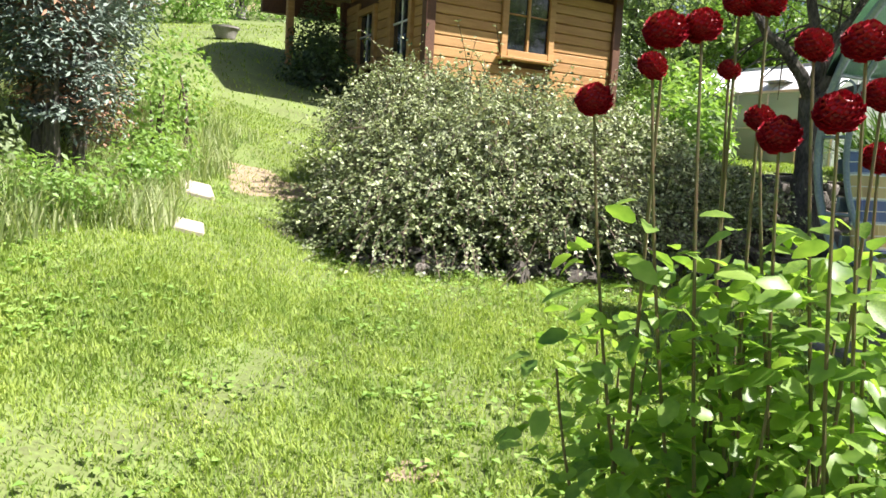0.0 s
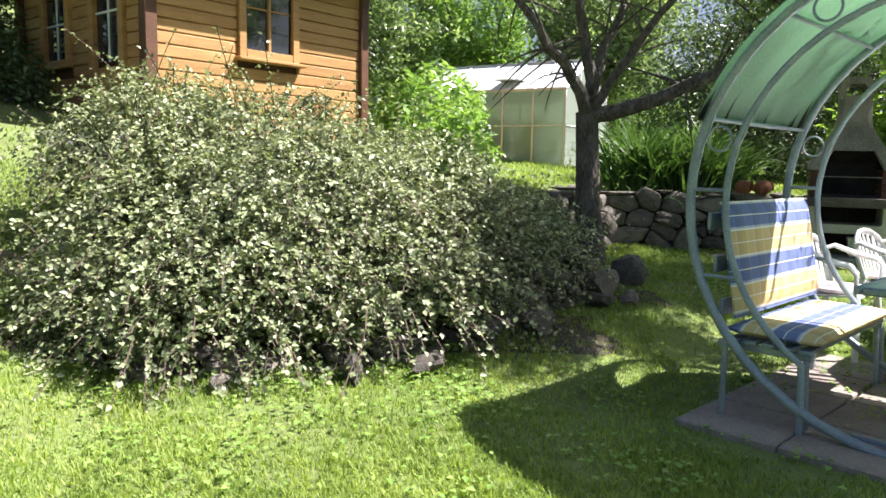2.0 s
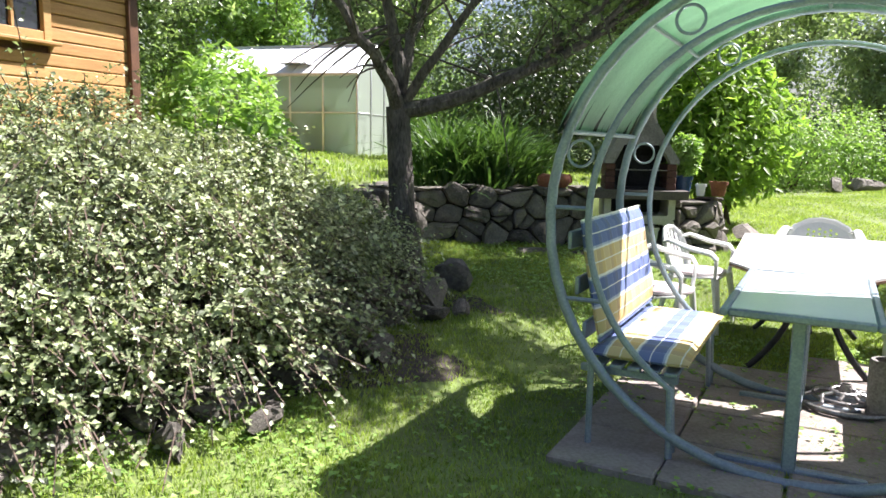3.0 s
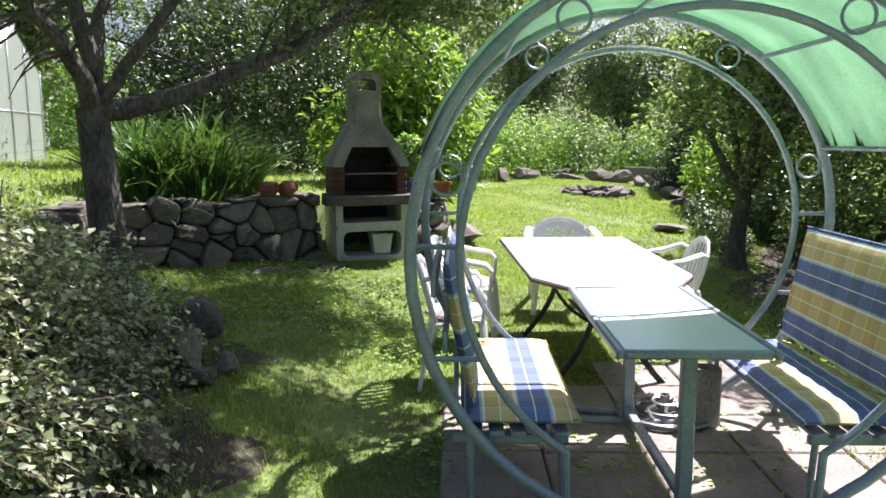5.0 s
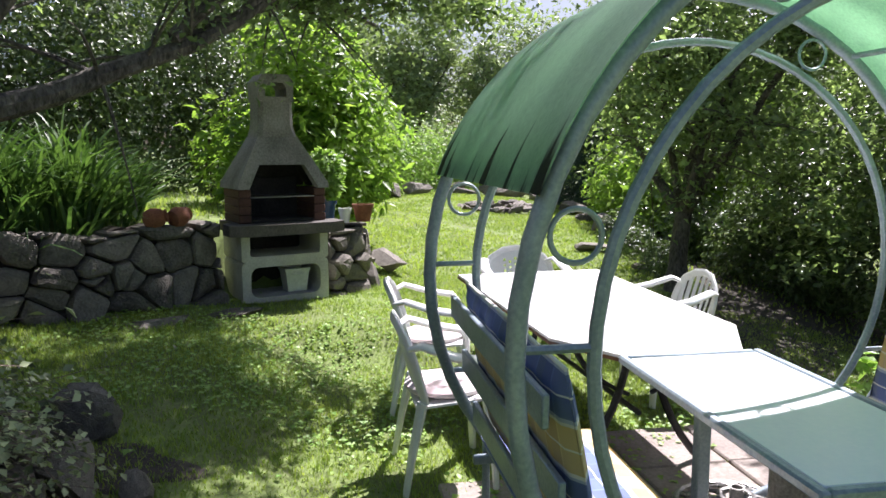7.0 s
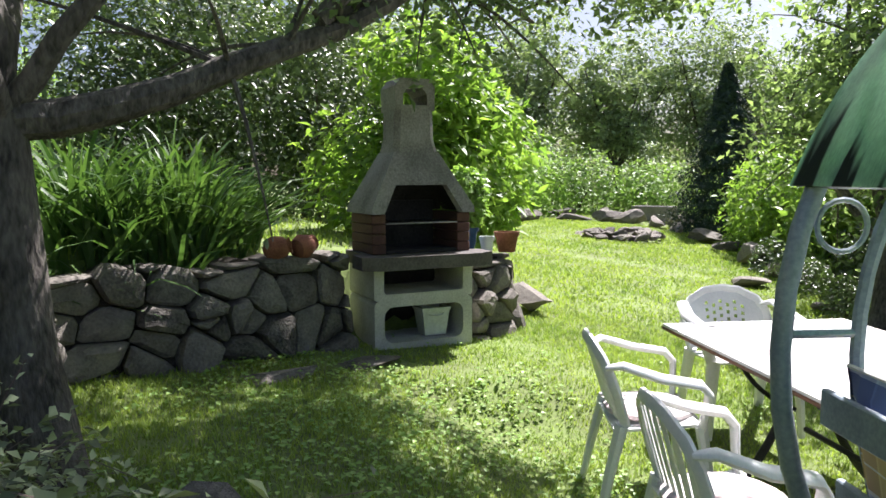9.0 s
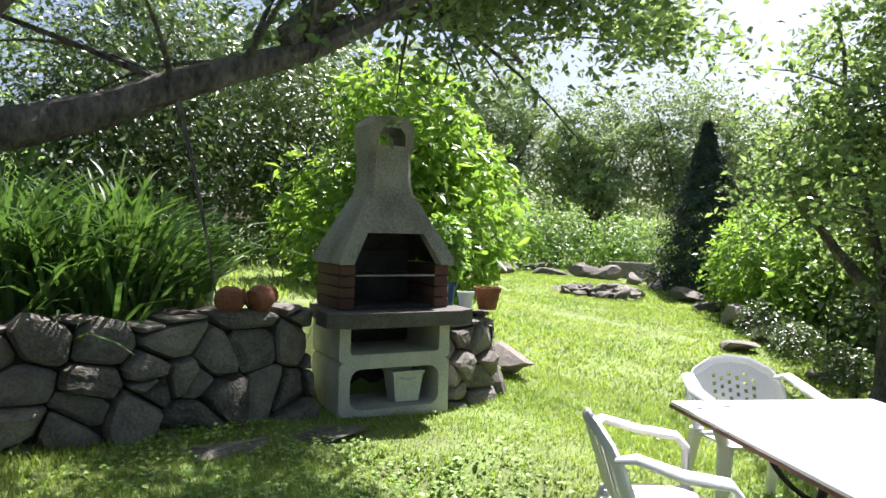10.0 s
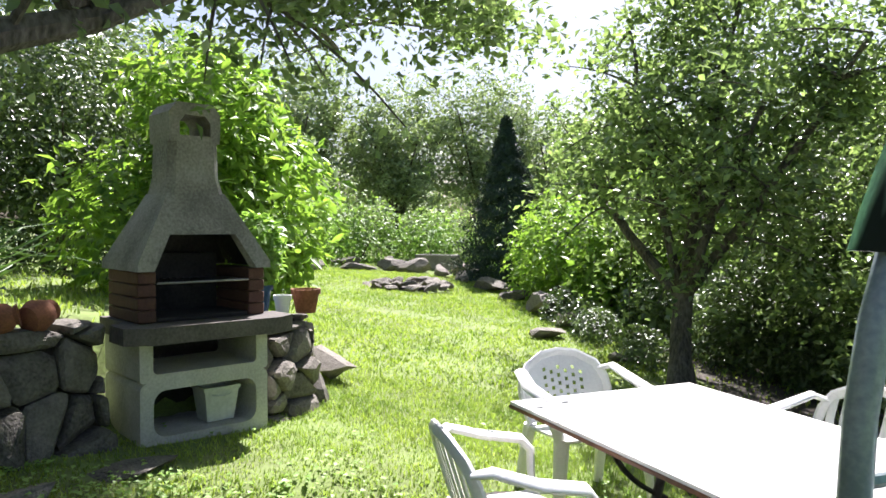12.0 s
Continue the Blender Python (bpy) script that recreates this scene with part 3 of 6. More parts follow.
def arbour():
    a = thing("arbour_swing_seat", ARB, "round grey-green steel arbour with two facing benches and a fabric canopy", "garden seat")
    for y in (-HALF, HALF):
        part("outer_ring", Geo().tube(ring_pts(RO, 0, 352.5, y), 0.024, 10, True), STEEL, a)
        inner = ring_pts(RI, -57, 237, y)
        l, r = inner[-1], inner[0]
        pts = [(r[0] - 0.012, y, 0.02)] + inner + [(l[0] + 0.012, y, 0.02)]
        part("inner_ring", Geo().tube(pts, 0.017, 8), STEEL, a)
        for s in (-1, 1):
            for zz in (1.15, 0.72):
                x1, x0 = math.sqrt(RO ** 2 - (zz - ZC) ** 2), math.sqrt(RI ** 2 - (zz - ZC) ** 2)
                part("brace", Geo().tube([(s * x0, y, zz), (s * x1, y, zz)], 0.011, 6), STEEL, a)
            for ang in (17, 60):
                c = Vector((s * (RO + RI) / 2 * math.cos(radians(ang)), y, ZC + (RO + RI) / 2 * math.sin(radians(ang))))
                part("scroll", Geo().tube([c + Vector((0.06 * math.cos(t), 0, 0.06 * math.sin(t))) for t in [6.283 * i / 20 for i in range(20)]], 0.007, 6, True), STEEL, a)
            part("leg", Geo().tube([(s * 0.86, y, 0.42), (s * 0.86, y, 0.0)], 0.016, 8), STEEL, a)
    for ang in (21, 52, 90, 128, 159):
        c = Vector(((RO + 0.0) * math.cos(radians(ang)), 0, ZC + RO * math.sin(radians(ang))))
        part("crossbar", Geo().tube([c + Vector((0, -HALF, 0)), c + Vector((0, HALF, 0))], 0.012, 8), STEEL, a)
    # canopy
    g = Geo()
    n, k = 44, 8
    vs, fs = [], []
    for rr_ in (RO + 0.034, RO + 0.03):
        for i in range(n):
            t = radians(20 + 140 * i / (n - 1))
            for j in range(k):
                yy = -HALF - 0.05 + (2 * HALF + 0.1) * j / (k - 1)
                sag = 0.014 * math.sin(i / (n - 1) * math.pi * 4) ** 2 * math.sin(math.pi * j / (k - 1))
                vs.append(((rr_ - sag) * math.cos(t), yy, ZC + (rr_ - sag) * math.sin(t)))
    for q in (0, n * k):
        fs += [(q + i * k + j, q + i * k + j + 1, q + (i + 1) * k + j + 1, q + (i + 1) * k + j) for i in range(n - 1) for j in range(k - 1)]
    rim = [j for j in range(k)] + [i * k + k - 1 for i in range(1, n)] + [(n - 1) * k + j for j in range(k - 2, -1, -1)] + [i * k for i in range(n - 2, 0, -1)]
    fs += [(rim[i], rim[(i + 1) % len(rim)], rim[(i + 1) % len(rim)] + n * k, rim[i] + n * k) for i in range(len(rim))]
    g.add(vs, fs)
    part("canopy", g, CANOPY, a, "green weathered fabric canopy with dark algae streaks", 60)
    # benches
    for s in (-1, 1):
        seat = Geo()
        for i in range(5):
            seat.box((s * (0.50 + i * 0.085), 0, 0.405), (0.06, 1.2, 0.02), 0.004)
        part("seat_slats", seat, STEEL, a)
        back = Geo()
        for i in range(3):
            back.box((s * (0.915 + i * 0.044), 0, 0.56 + i * 0.215), (0.02, 1.2, 0.085), 0.004)
        part("back_slats", back, STEEL, a)
        for y in (-0.56, 0.56):
            part("seat_bearer", Geo().box((s * 0.70, y, 0.375), (0.46, 0.03, 0.035), 0.004), STEEL, a)
            part("front_leg", Geo().tube([(s * 0.5, y, 0.36), (s * 0.48, y, 0.0)], 0.014, 8), STEEL, a)
    return a


def fabric(name):
    """Woven check of blue, ochre and cream bands with thin white lines."""
    m = bpy.data.materials.new(name)
    m.use_nodes = True
    n, l = m.node_tree.nodes, m.node_tree.links
    b = n["Principled BSDF"]
    b.inputs["Roughness"].default_value = 0.85
    sep = n.new("ShaderNodeSeparateXYZ")
    l.new(n.new("ShaderNodeTexCoord").outputs["Object"], sep.inputs[0])
    def band(axis, scale, stops):
        mu = n.new("ShaderNodeMath")
        mu.operation, mu.inputs[1].default_value = "MULTIPLY", scale
        l.new(sep.outputs[axis], mu.inputs[0])
        fr = n.new("ShaderNodeMath")
        fr.operation = "FRACT"
        l.new(mu.outputs[0], fr.inputs[0])
        r = n.new("ShaderNodeValToRGB")
        r.color_ramp.interpolation = "CONSTANT"
        r.color_ramp.elements[0].position, r.color_ramp.elements[0].color = stops[0][0], (*stops[0][1], 1)
        r.color_ramp.elements[1].position, r.color_ramp.elements[1].color = stops[1][0], (*stops[1][1], 1)
        for p, c in stops[2:]:
            r.color_ramp.elements.new(p).color = (*c, 1)
        l.new(fr.outputs[0], r.inputs[0])
        return r.outputs[0]
    blue, ochre, white, pale = (0.13, 0.175, 0.37), (0.6, 0.465, 0.24), (0.78, 0.77, 0.73), (0.42, 0.47, 0.62)
    x = band(0, 3.6, [(0, blue), (0.2, white), (0.22, blue), (0.42, pale), (0.46, white), (0.49, ochre), (0.7, white), (0.72, ochre), (0.93, white), (0.97, pale)])
    y = band(1, 5.0, [(0, (0.55, 0.55, 0.55)), (0.4, (0.8, 0.8, 0.8)), (0.44, (0.35, 0.35, 0.4)), (0.7, (0.5, 0.45, 0.3)), (0.96, (0.85, 0.85, 0.85))])
    mx = n.new("ShaderNodeMix")
    mx.data_type, mx.blend_type = "RGBA", "OVERLAY"
    mx.inputs[0].default_value = 0.5
    l.new(x, mx.inputs[6])
    l.new(y, mx.inputs[7])
    l.new(mx.outputs[2], b.inputs["Base Color"])
    wv = n.new("ShaderNodeTexNoise")
    wv.inputs["Scale"].default_value = 350
    bp = n.new("ShaderNodeBump")
    bp.inputs["Strength"].default_value, bp.inputs["Distance"].default_value = 0.3, 0.002
    l.new(wv.outputs[0], bp.inputs["Height"])
    l.new(bp.outputs[0], b.inputs["Normal"])
    return m


CHECK = fabric("checked_cushion_cloth")
CANOPY = material("canopy_cloth", (0.16, 0.24, 0.195), (0.27, 0.38, 0.31), 0.45, 2.2, 90, 0.2, translucent=0.55, tint=(2.15, 2.3, 2.0), stretch=(1, 2.2, 0.6))


def algae(m):
    """Dark streaks of algae that run down to the cloth's lower edge."""
    n, l = m.node_tree.nodes, m.node_tree.links
    b = n["Principled BSDF"]
    old = b.inputs["Base Color"].links[0].from_socket
    co = n.new("ShaderNodeTexCoord")
    mp = n.new("ShaderNodeMapping")
    mp.inputs["Scale"].default_value = (1.2, 13, 0.8)
    l.new(co.outputs["Object"], mp.inputs[0])
    ns = n.new("ShaderNodeTexNoise")
    ns.inputs["Scale"].default_value, ns.inputs["Detail"].default_value = 1.0, 2
    l.new(mp.outputs[0], ns.inputs["Vector"])
    sp = n.new("ShaderNodeSeparateXYZ")
    l.new(co.outputs["Object"], sp.inputs[0])
    up = n.new("ShaderNodeMapRange")
    up.inputs[1].default_value, up.inputs[2].default_value, up.inputs[3].default_value, up.inputs[4].default_value = 1.48, 1.86, 0.52, 0.82
    l.new(sp.outputs[2], up.inputs[0])
    df = n.new("ShaderNodeMath")
    df.operation = "SUBTRACT"
    l.new(ns.outputs[0], df.inputs[0])
    l.new(up.outputs[0], df.inputs[1])
    st = n.new("ShaderNodeMapRange")
    st.inputs[1].default_value, st.inputs[2].default_value = 0.0, 0.06
    l.new(df.outputs[0], st.inputs[0])
    mx = n.new("ShaderNodeMix")
    mx.data_type = "RGBA"
    mx.inputs[7].default_value = (0.014, 0.022, 0.018, 1)
    l.new(st.outputs[0], mx.inputs[0])
    l.new(old, mx.inputs[6])
    for k in list(old.links):
        if k.to_node != mx:
            l.new(mx.outputs[2], k.to_socket)


algae(CANOPY)
arbour()


def cushion(m, s, label):
    """A stuffed pad of the size s, its top bulging, with a piped seam."""
    c = thing("seat_cushion", m, label, "cushion", "bench cushions")
    nx, ny = 12, 26
    vs, fs = [], []
    g = Geo()
    for sg in (1, -1):
        for j in range(ny + 1):
            for i in range(nx + 1):
                a, b = -1 + 2 * i / nx, -1 + 2 * j / ny
                edge = (1 - abs(a) ** 6) * (1 - abs(b) ** 10)
                tuft = 0.85 + 0.15 * math.cos(b * math.pi * 4) ** 2
                vs.append((a * s[0] / 2, b * s[1] / 2, s[2] / 2 + sg * s[2] / 2 * max(0.0, edge) ** 0.45 * tuft))
        q = 0 if sg == 1 else (nx + 1) * (ny + 1)
        fs += [(q + j * (nx + 1) + i, q + j * (nx + 1) + i + 1, q + (j + 1) * (nx + 1) + i + 1, q + (j + 1) * (nx + 1) + i) for j in range(ny) for i in range(nx)]
    g.add(vs, fs)
    part("pad", g, CHECK, c, "", 70)
    x, y = s[0] / 2, s[1] / 2
    part("piping", Geo().tube([(-x, -y, s[2] / 2), (x, -y, s[2] / 2), (x, y, s[2] / 2), (-x, y, s[2] / 2)], 0.006, 6, True), CHECK, c)
    return c


for s in (-1, 1):
    cushion(ARB @ pose(s * 0.66, 0, 0.417), (0.46, 1.18, 0.075), "blue and ochre checked seat cushion on a steel bench")
    cushion(ARB @ pose(s * 0.875, 0, 0.50) @ pose(0, 0, 0, 0, -s * 79, 0) @ pose(s * 0.3, 0, 0.0), (0.58, 1.18, 0.07), "blue and ochre checked back cushion leaning on a steel bench")


def swing_table():
    t = thing("garden_table", ARB @ pose(0.01, 0.0, 0), "narrow white-topped steel table between the benches", "table")
    part("tabletop", Geo().box((0, 0, 0.742), (0.56, 1.18, 0.012), 0.004), GLASS_TOP, t, "glossy tabletop, pale with the sky's reflection put into its colour")
    g = Geo()
    for x in (-0.3, 0.3):
        g.box((x, 0, 0.735), (0.035, 1.26, 0.035), 0.008)
    for y in (-0.612, 0.612):
        g.box((0, y, 0.735), (0.564, 0.035, 0.035), 0.008)
    part("top_frame", g, STEEL, t)
    for y in (-0.5, 0.5):
        part("post", Geo().box((0.0, y, 0.37), (0.06, 0.05, 0.7), 0.008), STEEL, t)
        part("foot_bar", Geo().box((0.0, y, 0.025), (0.62, 0.045, 0.045), 0.008), STEEL, t)
    part("stretcher", Geo().box((0, 0, 0.1), (0.045, 0.96, 0.035), 0.006), STEEL, t)
    return t


swing_table()


def shrub(name, blobs, n, size, mat, label, seed, stems=7, category="shrub", thick=0.025, **kw):
    """A shrub: stems from the ground and a crown of leaves."""
    cx, cy = sum(b[0] for b in blobs) / len(blobs), sum(b[1] for b in blobs) / len(blobs)
    s = thing(name, pose(cx, cy, at(cx, cy)), label, category)
    inv = s.matrix_world.inverted()
    r = random.Random(seed)
    for i in range(stems):
        b = r.choice(blobs)
        end = Vector((b[0] + r.uniform(-0.6, 0.6) * b[3], b[1] + r.uniform(-0.6, 0.6) * b[4], b[2] + r.uniform(0, 0.6) * b[5]))
        st = Vector((b[0] + r.uniform(-0.2, 0.2), b[1] + r.uniform(-0.2, 0.2), 0))
        st.z = at(st.x, st.y) - 0.02
        mid = (st + end) / 2 + Vector((0, 0, 0.15 * (end - st).length))
        part("stem", Geo().tube(bez(st, mid, end, 7), [thick * (1 - 0.8 * k / 6) for k in range(7)], 6, m=inv), TWIG, s)
    (v, f), p = cloud(blobs, n, size, seed, **kw)
    v = v - np.array(s.matrix_world.translation)
    ob = new("crown", fast_mesh("crown", v, f, mat))
    ob.parent = s
    return s


# spreading cotoneaster over the bank: arching sprays set with small leaves
def cotoneaster():
    blobs = [(-0.15, 6.15, 0.4, 0.55, 0.6, 0.5), (0.3, 6.1, 0.42, 0.75, 0.62, 0.55), (1.1, 6.15, 0.42, 0.75, 0.6, 0.55), (1.75, 6.45, 0.42, 0.5, 0.5, 0.5), (0.0, 6.75, 0.62, 0.9, 0.95, 0.72), (0.75, 6.8, 0.8, 1.0, 1.0, 0.8), (1.5, 6.95, 0.8, 0.85, 0.9, 0.75), (2.2, 7.1, 0.62, 0.65, 0.7, 0.5), (0.5, 7.7, 1.1, 1.25, 0.95, 0.7), (-0.35, 7.4, 1.1, 0.65, 0.75, 0.65), (-0.2, 7.8, 1.4, 0.5, 0.6, 0.5), (2.65, 7.2, 0.6, 0.4, 0.4, 0.33), (-0.55, 6.35, 0.3, 0.38, 0.45, 0.38)]
    s = thing("cotoneaster", pose(0.8, 6.8, at(0.8, 6.8)), "wide spreading cotoneaster with small grey-green leaves over a stone edging", "shrub")
    o = np.array(s.matrix_world.translation)
    rng = np.random.default_rng(21)
    c, r = np.array([b[:3] for b in blobs]), np.array([b[3:] for b in blobs])
    n = 6600
    w = r[:, 0] * r[:, 1]
    which = rng.choice(len(blobs), n, p=w / w.sum())
    d = rng.normal(0, 1, (n, 3))
    d[:, 2] = np.abs(d[:, 2]) * 1.1 - 0.35
    d = unit(d)
    a = c[which] + d * r[which] * (0.72 + 0.1 * lump(c[which] + d, 2.0, 3) + rng.normal(0, 0.05, n))[:, None]
    out = unit(np.stack([d[:, 0], d[:, 1], 0.25 + 0.5 * d[:, 2] + rng.normal(0, 0.2, n)], 1) + rng.normal(0, 0.33, (n, 3)))
    length = np.where(rng.random(n) < 0.035, rng.uniform(0.5, 0.85, n), rng.uniform(0.22, 0.5, n))
    ts = np.linspace(0.05, 1, 17)
    p = (a[:, None] + out[:, None] * (length[:, None] * ts)[..., None])
    p[..., 2] -= (length[:, None] * ts ** 2) * (rng.uniform(0.25, 0.8, n) * np.where(length > 0.5, 0.35, 1.0))[:, None]
    low = height(p[..., 0], p[..., 1]) + 0.03
    p[..., 2] = np.maximum(p[..., 2], low)
    q = p.reshape(-1, 3) + rng.normal(0, 0.012, (n * 17, 3))
    face = np.repeat(out * 0.9, 17, 0) + np.array([0, 0, 0.5])
    parts = [leaves(q, face, 0.036, rng, wide=0.7, up=0.5, wild=1.0)]
    parts.append(cloud([(b[0], b[1], b[2], b[3] * 0.9, b[4] * 0.9, b[5] * 0.9) for b in blobs], 13000, 0.036, 5, depth=0.7, rough=0.1, wide=0.6)[0])
    v, f = join(parts)
    part("foliage", fast_mesh("foliage", v - o, f, BUSH), BUSH, s)
    # twigs
    side = unit(np.cross(out, np.array([0, 0, 1.0]))) * 0.003
    k = np.array([0, 5, 10, 16])
    m = p[:, k]
    tv = np.stack([m - side[:, None], m + side[:, None]], 2).reshape(-1, 3)
    i = np.arange(n)[:, None] * 8
    tf = np.concatenate([i + np.array([[j, j + 1, j + 3, j + 2]]) for j in (0, 2, 4)])
    tagged(part("twig_mass", fast_mesh("twig_mass", tv - o, tf, TWIG), TWIG, s), kind="stuff")
    rr = random.Random(4)
    for _ in range(26):
        b = rr.choice(blobs)
        st = Vector((b[0] + rr.uniform(-0.4, 0.4), b[1] + rr.uniform(-0.3, 0.5), 0))
        st.z = at(st.x, st.y)
        e = Vector((b[0] + rr.uniform(-0.8, 0.8) * b[3], b[1] - rr.uniform(0.0, 0.8) * b[4], b[2] + rr.uniform(0.1, 0.7) * b[5]))
        part("stem", Geo().tube([x - Vector(o) for x in bez(st, (st + e) / 2 + Vector((0, 0, 0.3)), e)], [0.014 - 0.0015 * j for j in range(8)], 5), TWIG, s)


cotoneaster()


def tree(name, base, fork, limbs, crowns, n, size, mat, label, seed, r0=0.13, thin=2, k_gap=2.2, keep=-0.3, bare=(-99.0, 0.0), clumps=0):
    """A trunk to a fork, limbs with twigs, and leaves round the limbs' ends; bare: no leaves on twigs up to this x under this height; clumps: how many bunches of leaves."""
    t = thing(name, pose(*base), label, "tree")
    o = Vector(base)
    g = Geo()
    b, k = Vector(base), Vector(fork)
    rnd = random.Random(seed)
    pts = bez(b + Vector((0, 0, -0.1)), (b + k) / 2 + Vector((0.03, 0.04, 0)), k, 9)
    part("trunk", Geo().tube([p - o for p in pts], [r0 * (1.35 - 0.5 * min(1, i / 3)) if i < 3 else r0 * (0.9 - 0.02 * i) for i in range(9)], 12), BARK, t)
    tips = []
    for i, (c, e, r, *start) in enumerate(limbs):
        pts = bez(start[0] if start else k - Vector((0, 0, 0.03)), c, e, 10)
        pts = [p + Vector((rnd.gauss(0, 0.015), rnd.gauss(0, 0.015), rnd.gauss(0, 0.015))) if 0 < j < 9 else p for j, p in enumerate(pts)]
        part("limb", Geo().tube([p - o for p in pts], [r * (1 - 0.075 * j) for j in range(10)], 8), BARK, t)
        g = Geo()
        for j in range(14):
            s = pts[rnd.randint(3, 9)]
            way = Vector((rnd.gauss(0, 0.6), rnd.gauss(0, 0.6), rnd.gauss(0.15, 0.4)))
            end = s + way
            q = bez(s, s + way * 0.5 + Vector((0, 0, 0.12)), end, 6)
            g.tube([p - o for p in q], [0.014 * (1 - 0.15 * h) for h in range(6)], 5)
            tips.append(q)
        tagged(part("twig_mass", g, BARK, t), kind="stuff")
    rng = np.random.default_rng(seed)
    p = np.array([tuple(q[rnd.randint(1, 5)]) for q in tips for _ in range(max(1, n // (thin * len(tips))))])
    p = p + rng.normal(0, 0.13, p.shape)
    p = p[p[:, 2] > np.where(p[:, 0] < bare[0], bare[1], -9.0)]
    lv = [leaves(p, rng.normal(0, 1, p.shape) + np.array([0, 0, 0.4]), size, rng, wide=0.55)]
    if clumps:
        c = cloud(crowns, clumps, size, seed, depth=0.9, rough=0.25)[1]
        p = np.repeat(c, (n - n // thin) // clumps, 0)
        spread = np.repeat(rng.uniform(0.07, 0.19, (len(c), 1)), (n - n // thin) // clumps, 0)
        p = p + rng.normal(0, 1, p.shape) * spread * np.array([1.0, 1.0, 0.7])
        lv.append(leaves(p, rng.normal(0, 1, p.shape) + np.array([0, 0, 0.8]), size, rng, wide=0.55))
    else:
        lv.append(cloud(crowns, n - n // thin, size, seed, k=k_gap, keep=keep, depth=0.8, rough=0.3, wide=0.55)[0])
    v, f = join(lv)
    ob = new("crown", fast_mesh("crown", v - np.array(o), f, mat))
    ob.parent = t
    return t


# high crown parts about y 5.5 are unseen, added to dapple the lawn
tree("fruit_tree", (3.76, 8.1, at(3.76, 8.1)), (3.73, 8.2, 1.78),
     [((3.4, 7.8, 2.15), (2.4, 8.0, 3.1), 0.075), ((3.85, 8.3, 2.5), (3.5, 8.5, 3.8), 0.08), ((4.4, 7.55, 1.85), (5.5, 6.8, 2.75), 0.085), ((4.0, 8.4, 2.5), (4.8, 9.0, 3.5), 0.07), ((4.0, 7.6, 2.5), (4.3, 6.9, 3.4), 0.055), ((5.6, 7.1, 2.75), (7.3, 7.0, 2.7), 0.045, (4.75, 7.35, 2.26)), ((5.0, 6.9, 2.9), (6.6, 6.3, 3.4), 0.045, (4.75, 7.35, 2.26)), ((5.6, 6.3, 3.4), (5.8, 5.7, 4.0), 0.03, (5.1, 7.08, 2.46)), ((4.7, 6.3, 3.4), (4.9, 5.4, 4.1), 0.03, (4.3, 6.9, 3.38))],
     [(3.2, 8.0, 4.0, 1.2, 1.0, 0.6), (4.7, 6.7, 4.0, 1.0, 0.9, 0.5), (5.2, 6.3, 4.0, 1.3, 1.0, 0.6), (6.2, 6.3, 4.0, 1.2, 0.9, 0.6), (4.7, 8.3, 3.9, 1.2, 1.0, 0.6), (7.6, 7.0, 4.3, 1.2, 0.8, 0.5), (6.8, 7.6, 4.4, 1.1, 0.8, 0.5), (8.2, 7.8, 4.5, 1.0, 0.8, 0.5), (7.3, 6.9, 3.6, 1.1, 0.8, 0.5), (5.6, 5.6, 4.2, 1.1, 0.75, 0.5), (6.7, 5.9, 4.1, 1.0, 0.5, 0.5), (5.2, 5.15, 4.3, 0.9, 0.5, 0.4), (4.9, 5.5, 4.2, 0.9, 0.7, 0.5), (4.9, 5.95, 4.1, 0.7, 0.5, 0.5), (4.45, 5.25, 4.2, 0.6, 0.4, 0.4), (4.7, 5.5, 3.9, 0.6, 0.4, 0.35), (4.3, 5.4, 3.7, 0.45, 0.3, 0.3), (5.5, 7.2, 2.85, 0.8, 0.45, 0.3), (6.3, 6.8, 2.85, 0.8, 0.45, 0.32), (6.5, 6.2, 2.8, 0.65, 0.35, 0.3), (7.0, 5.95, 2.85, 0.5, 0.3, 0.3), (6.2, 7.6, 2.95, 0.8, 0.4, 0.3), (5.95, 5.05, 4.2, 0.7, 0.4, 0.4)], 74000, 0.065, APPLE, "gnarled fruit tree with a dark forked trunk on the bank", 31, 0.15, 7, bare=(4.5, 3.15), clumps=400)

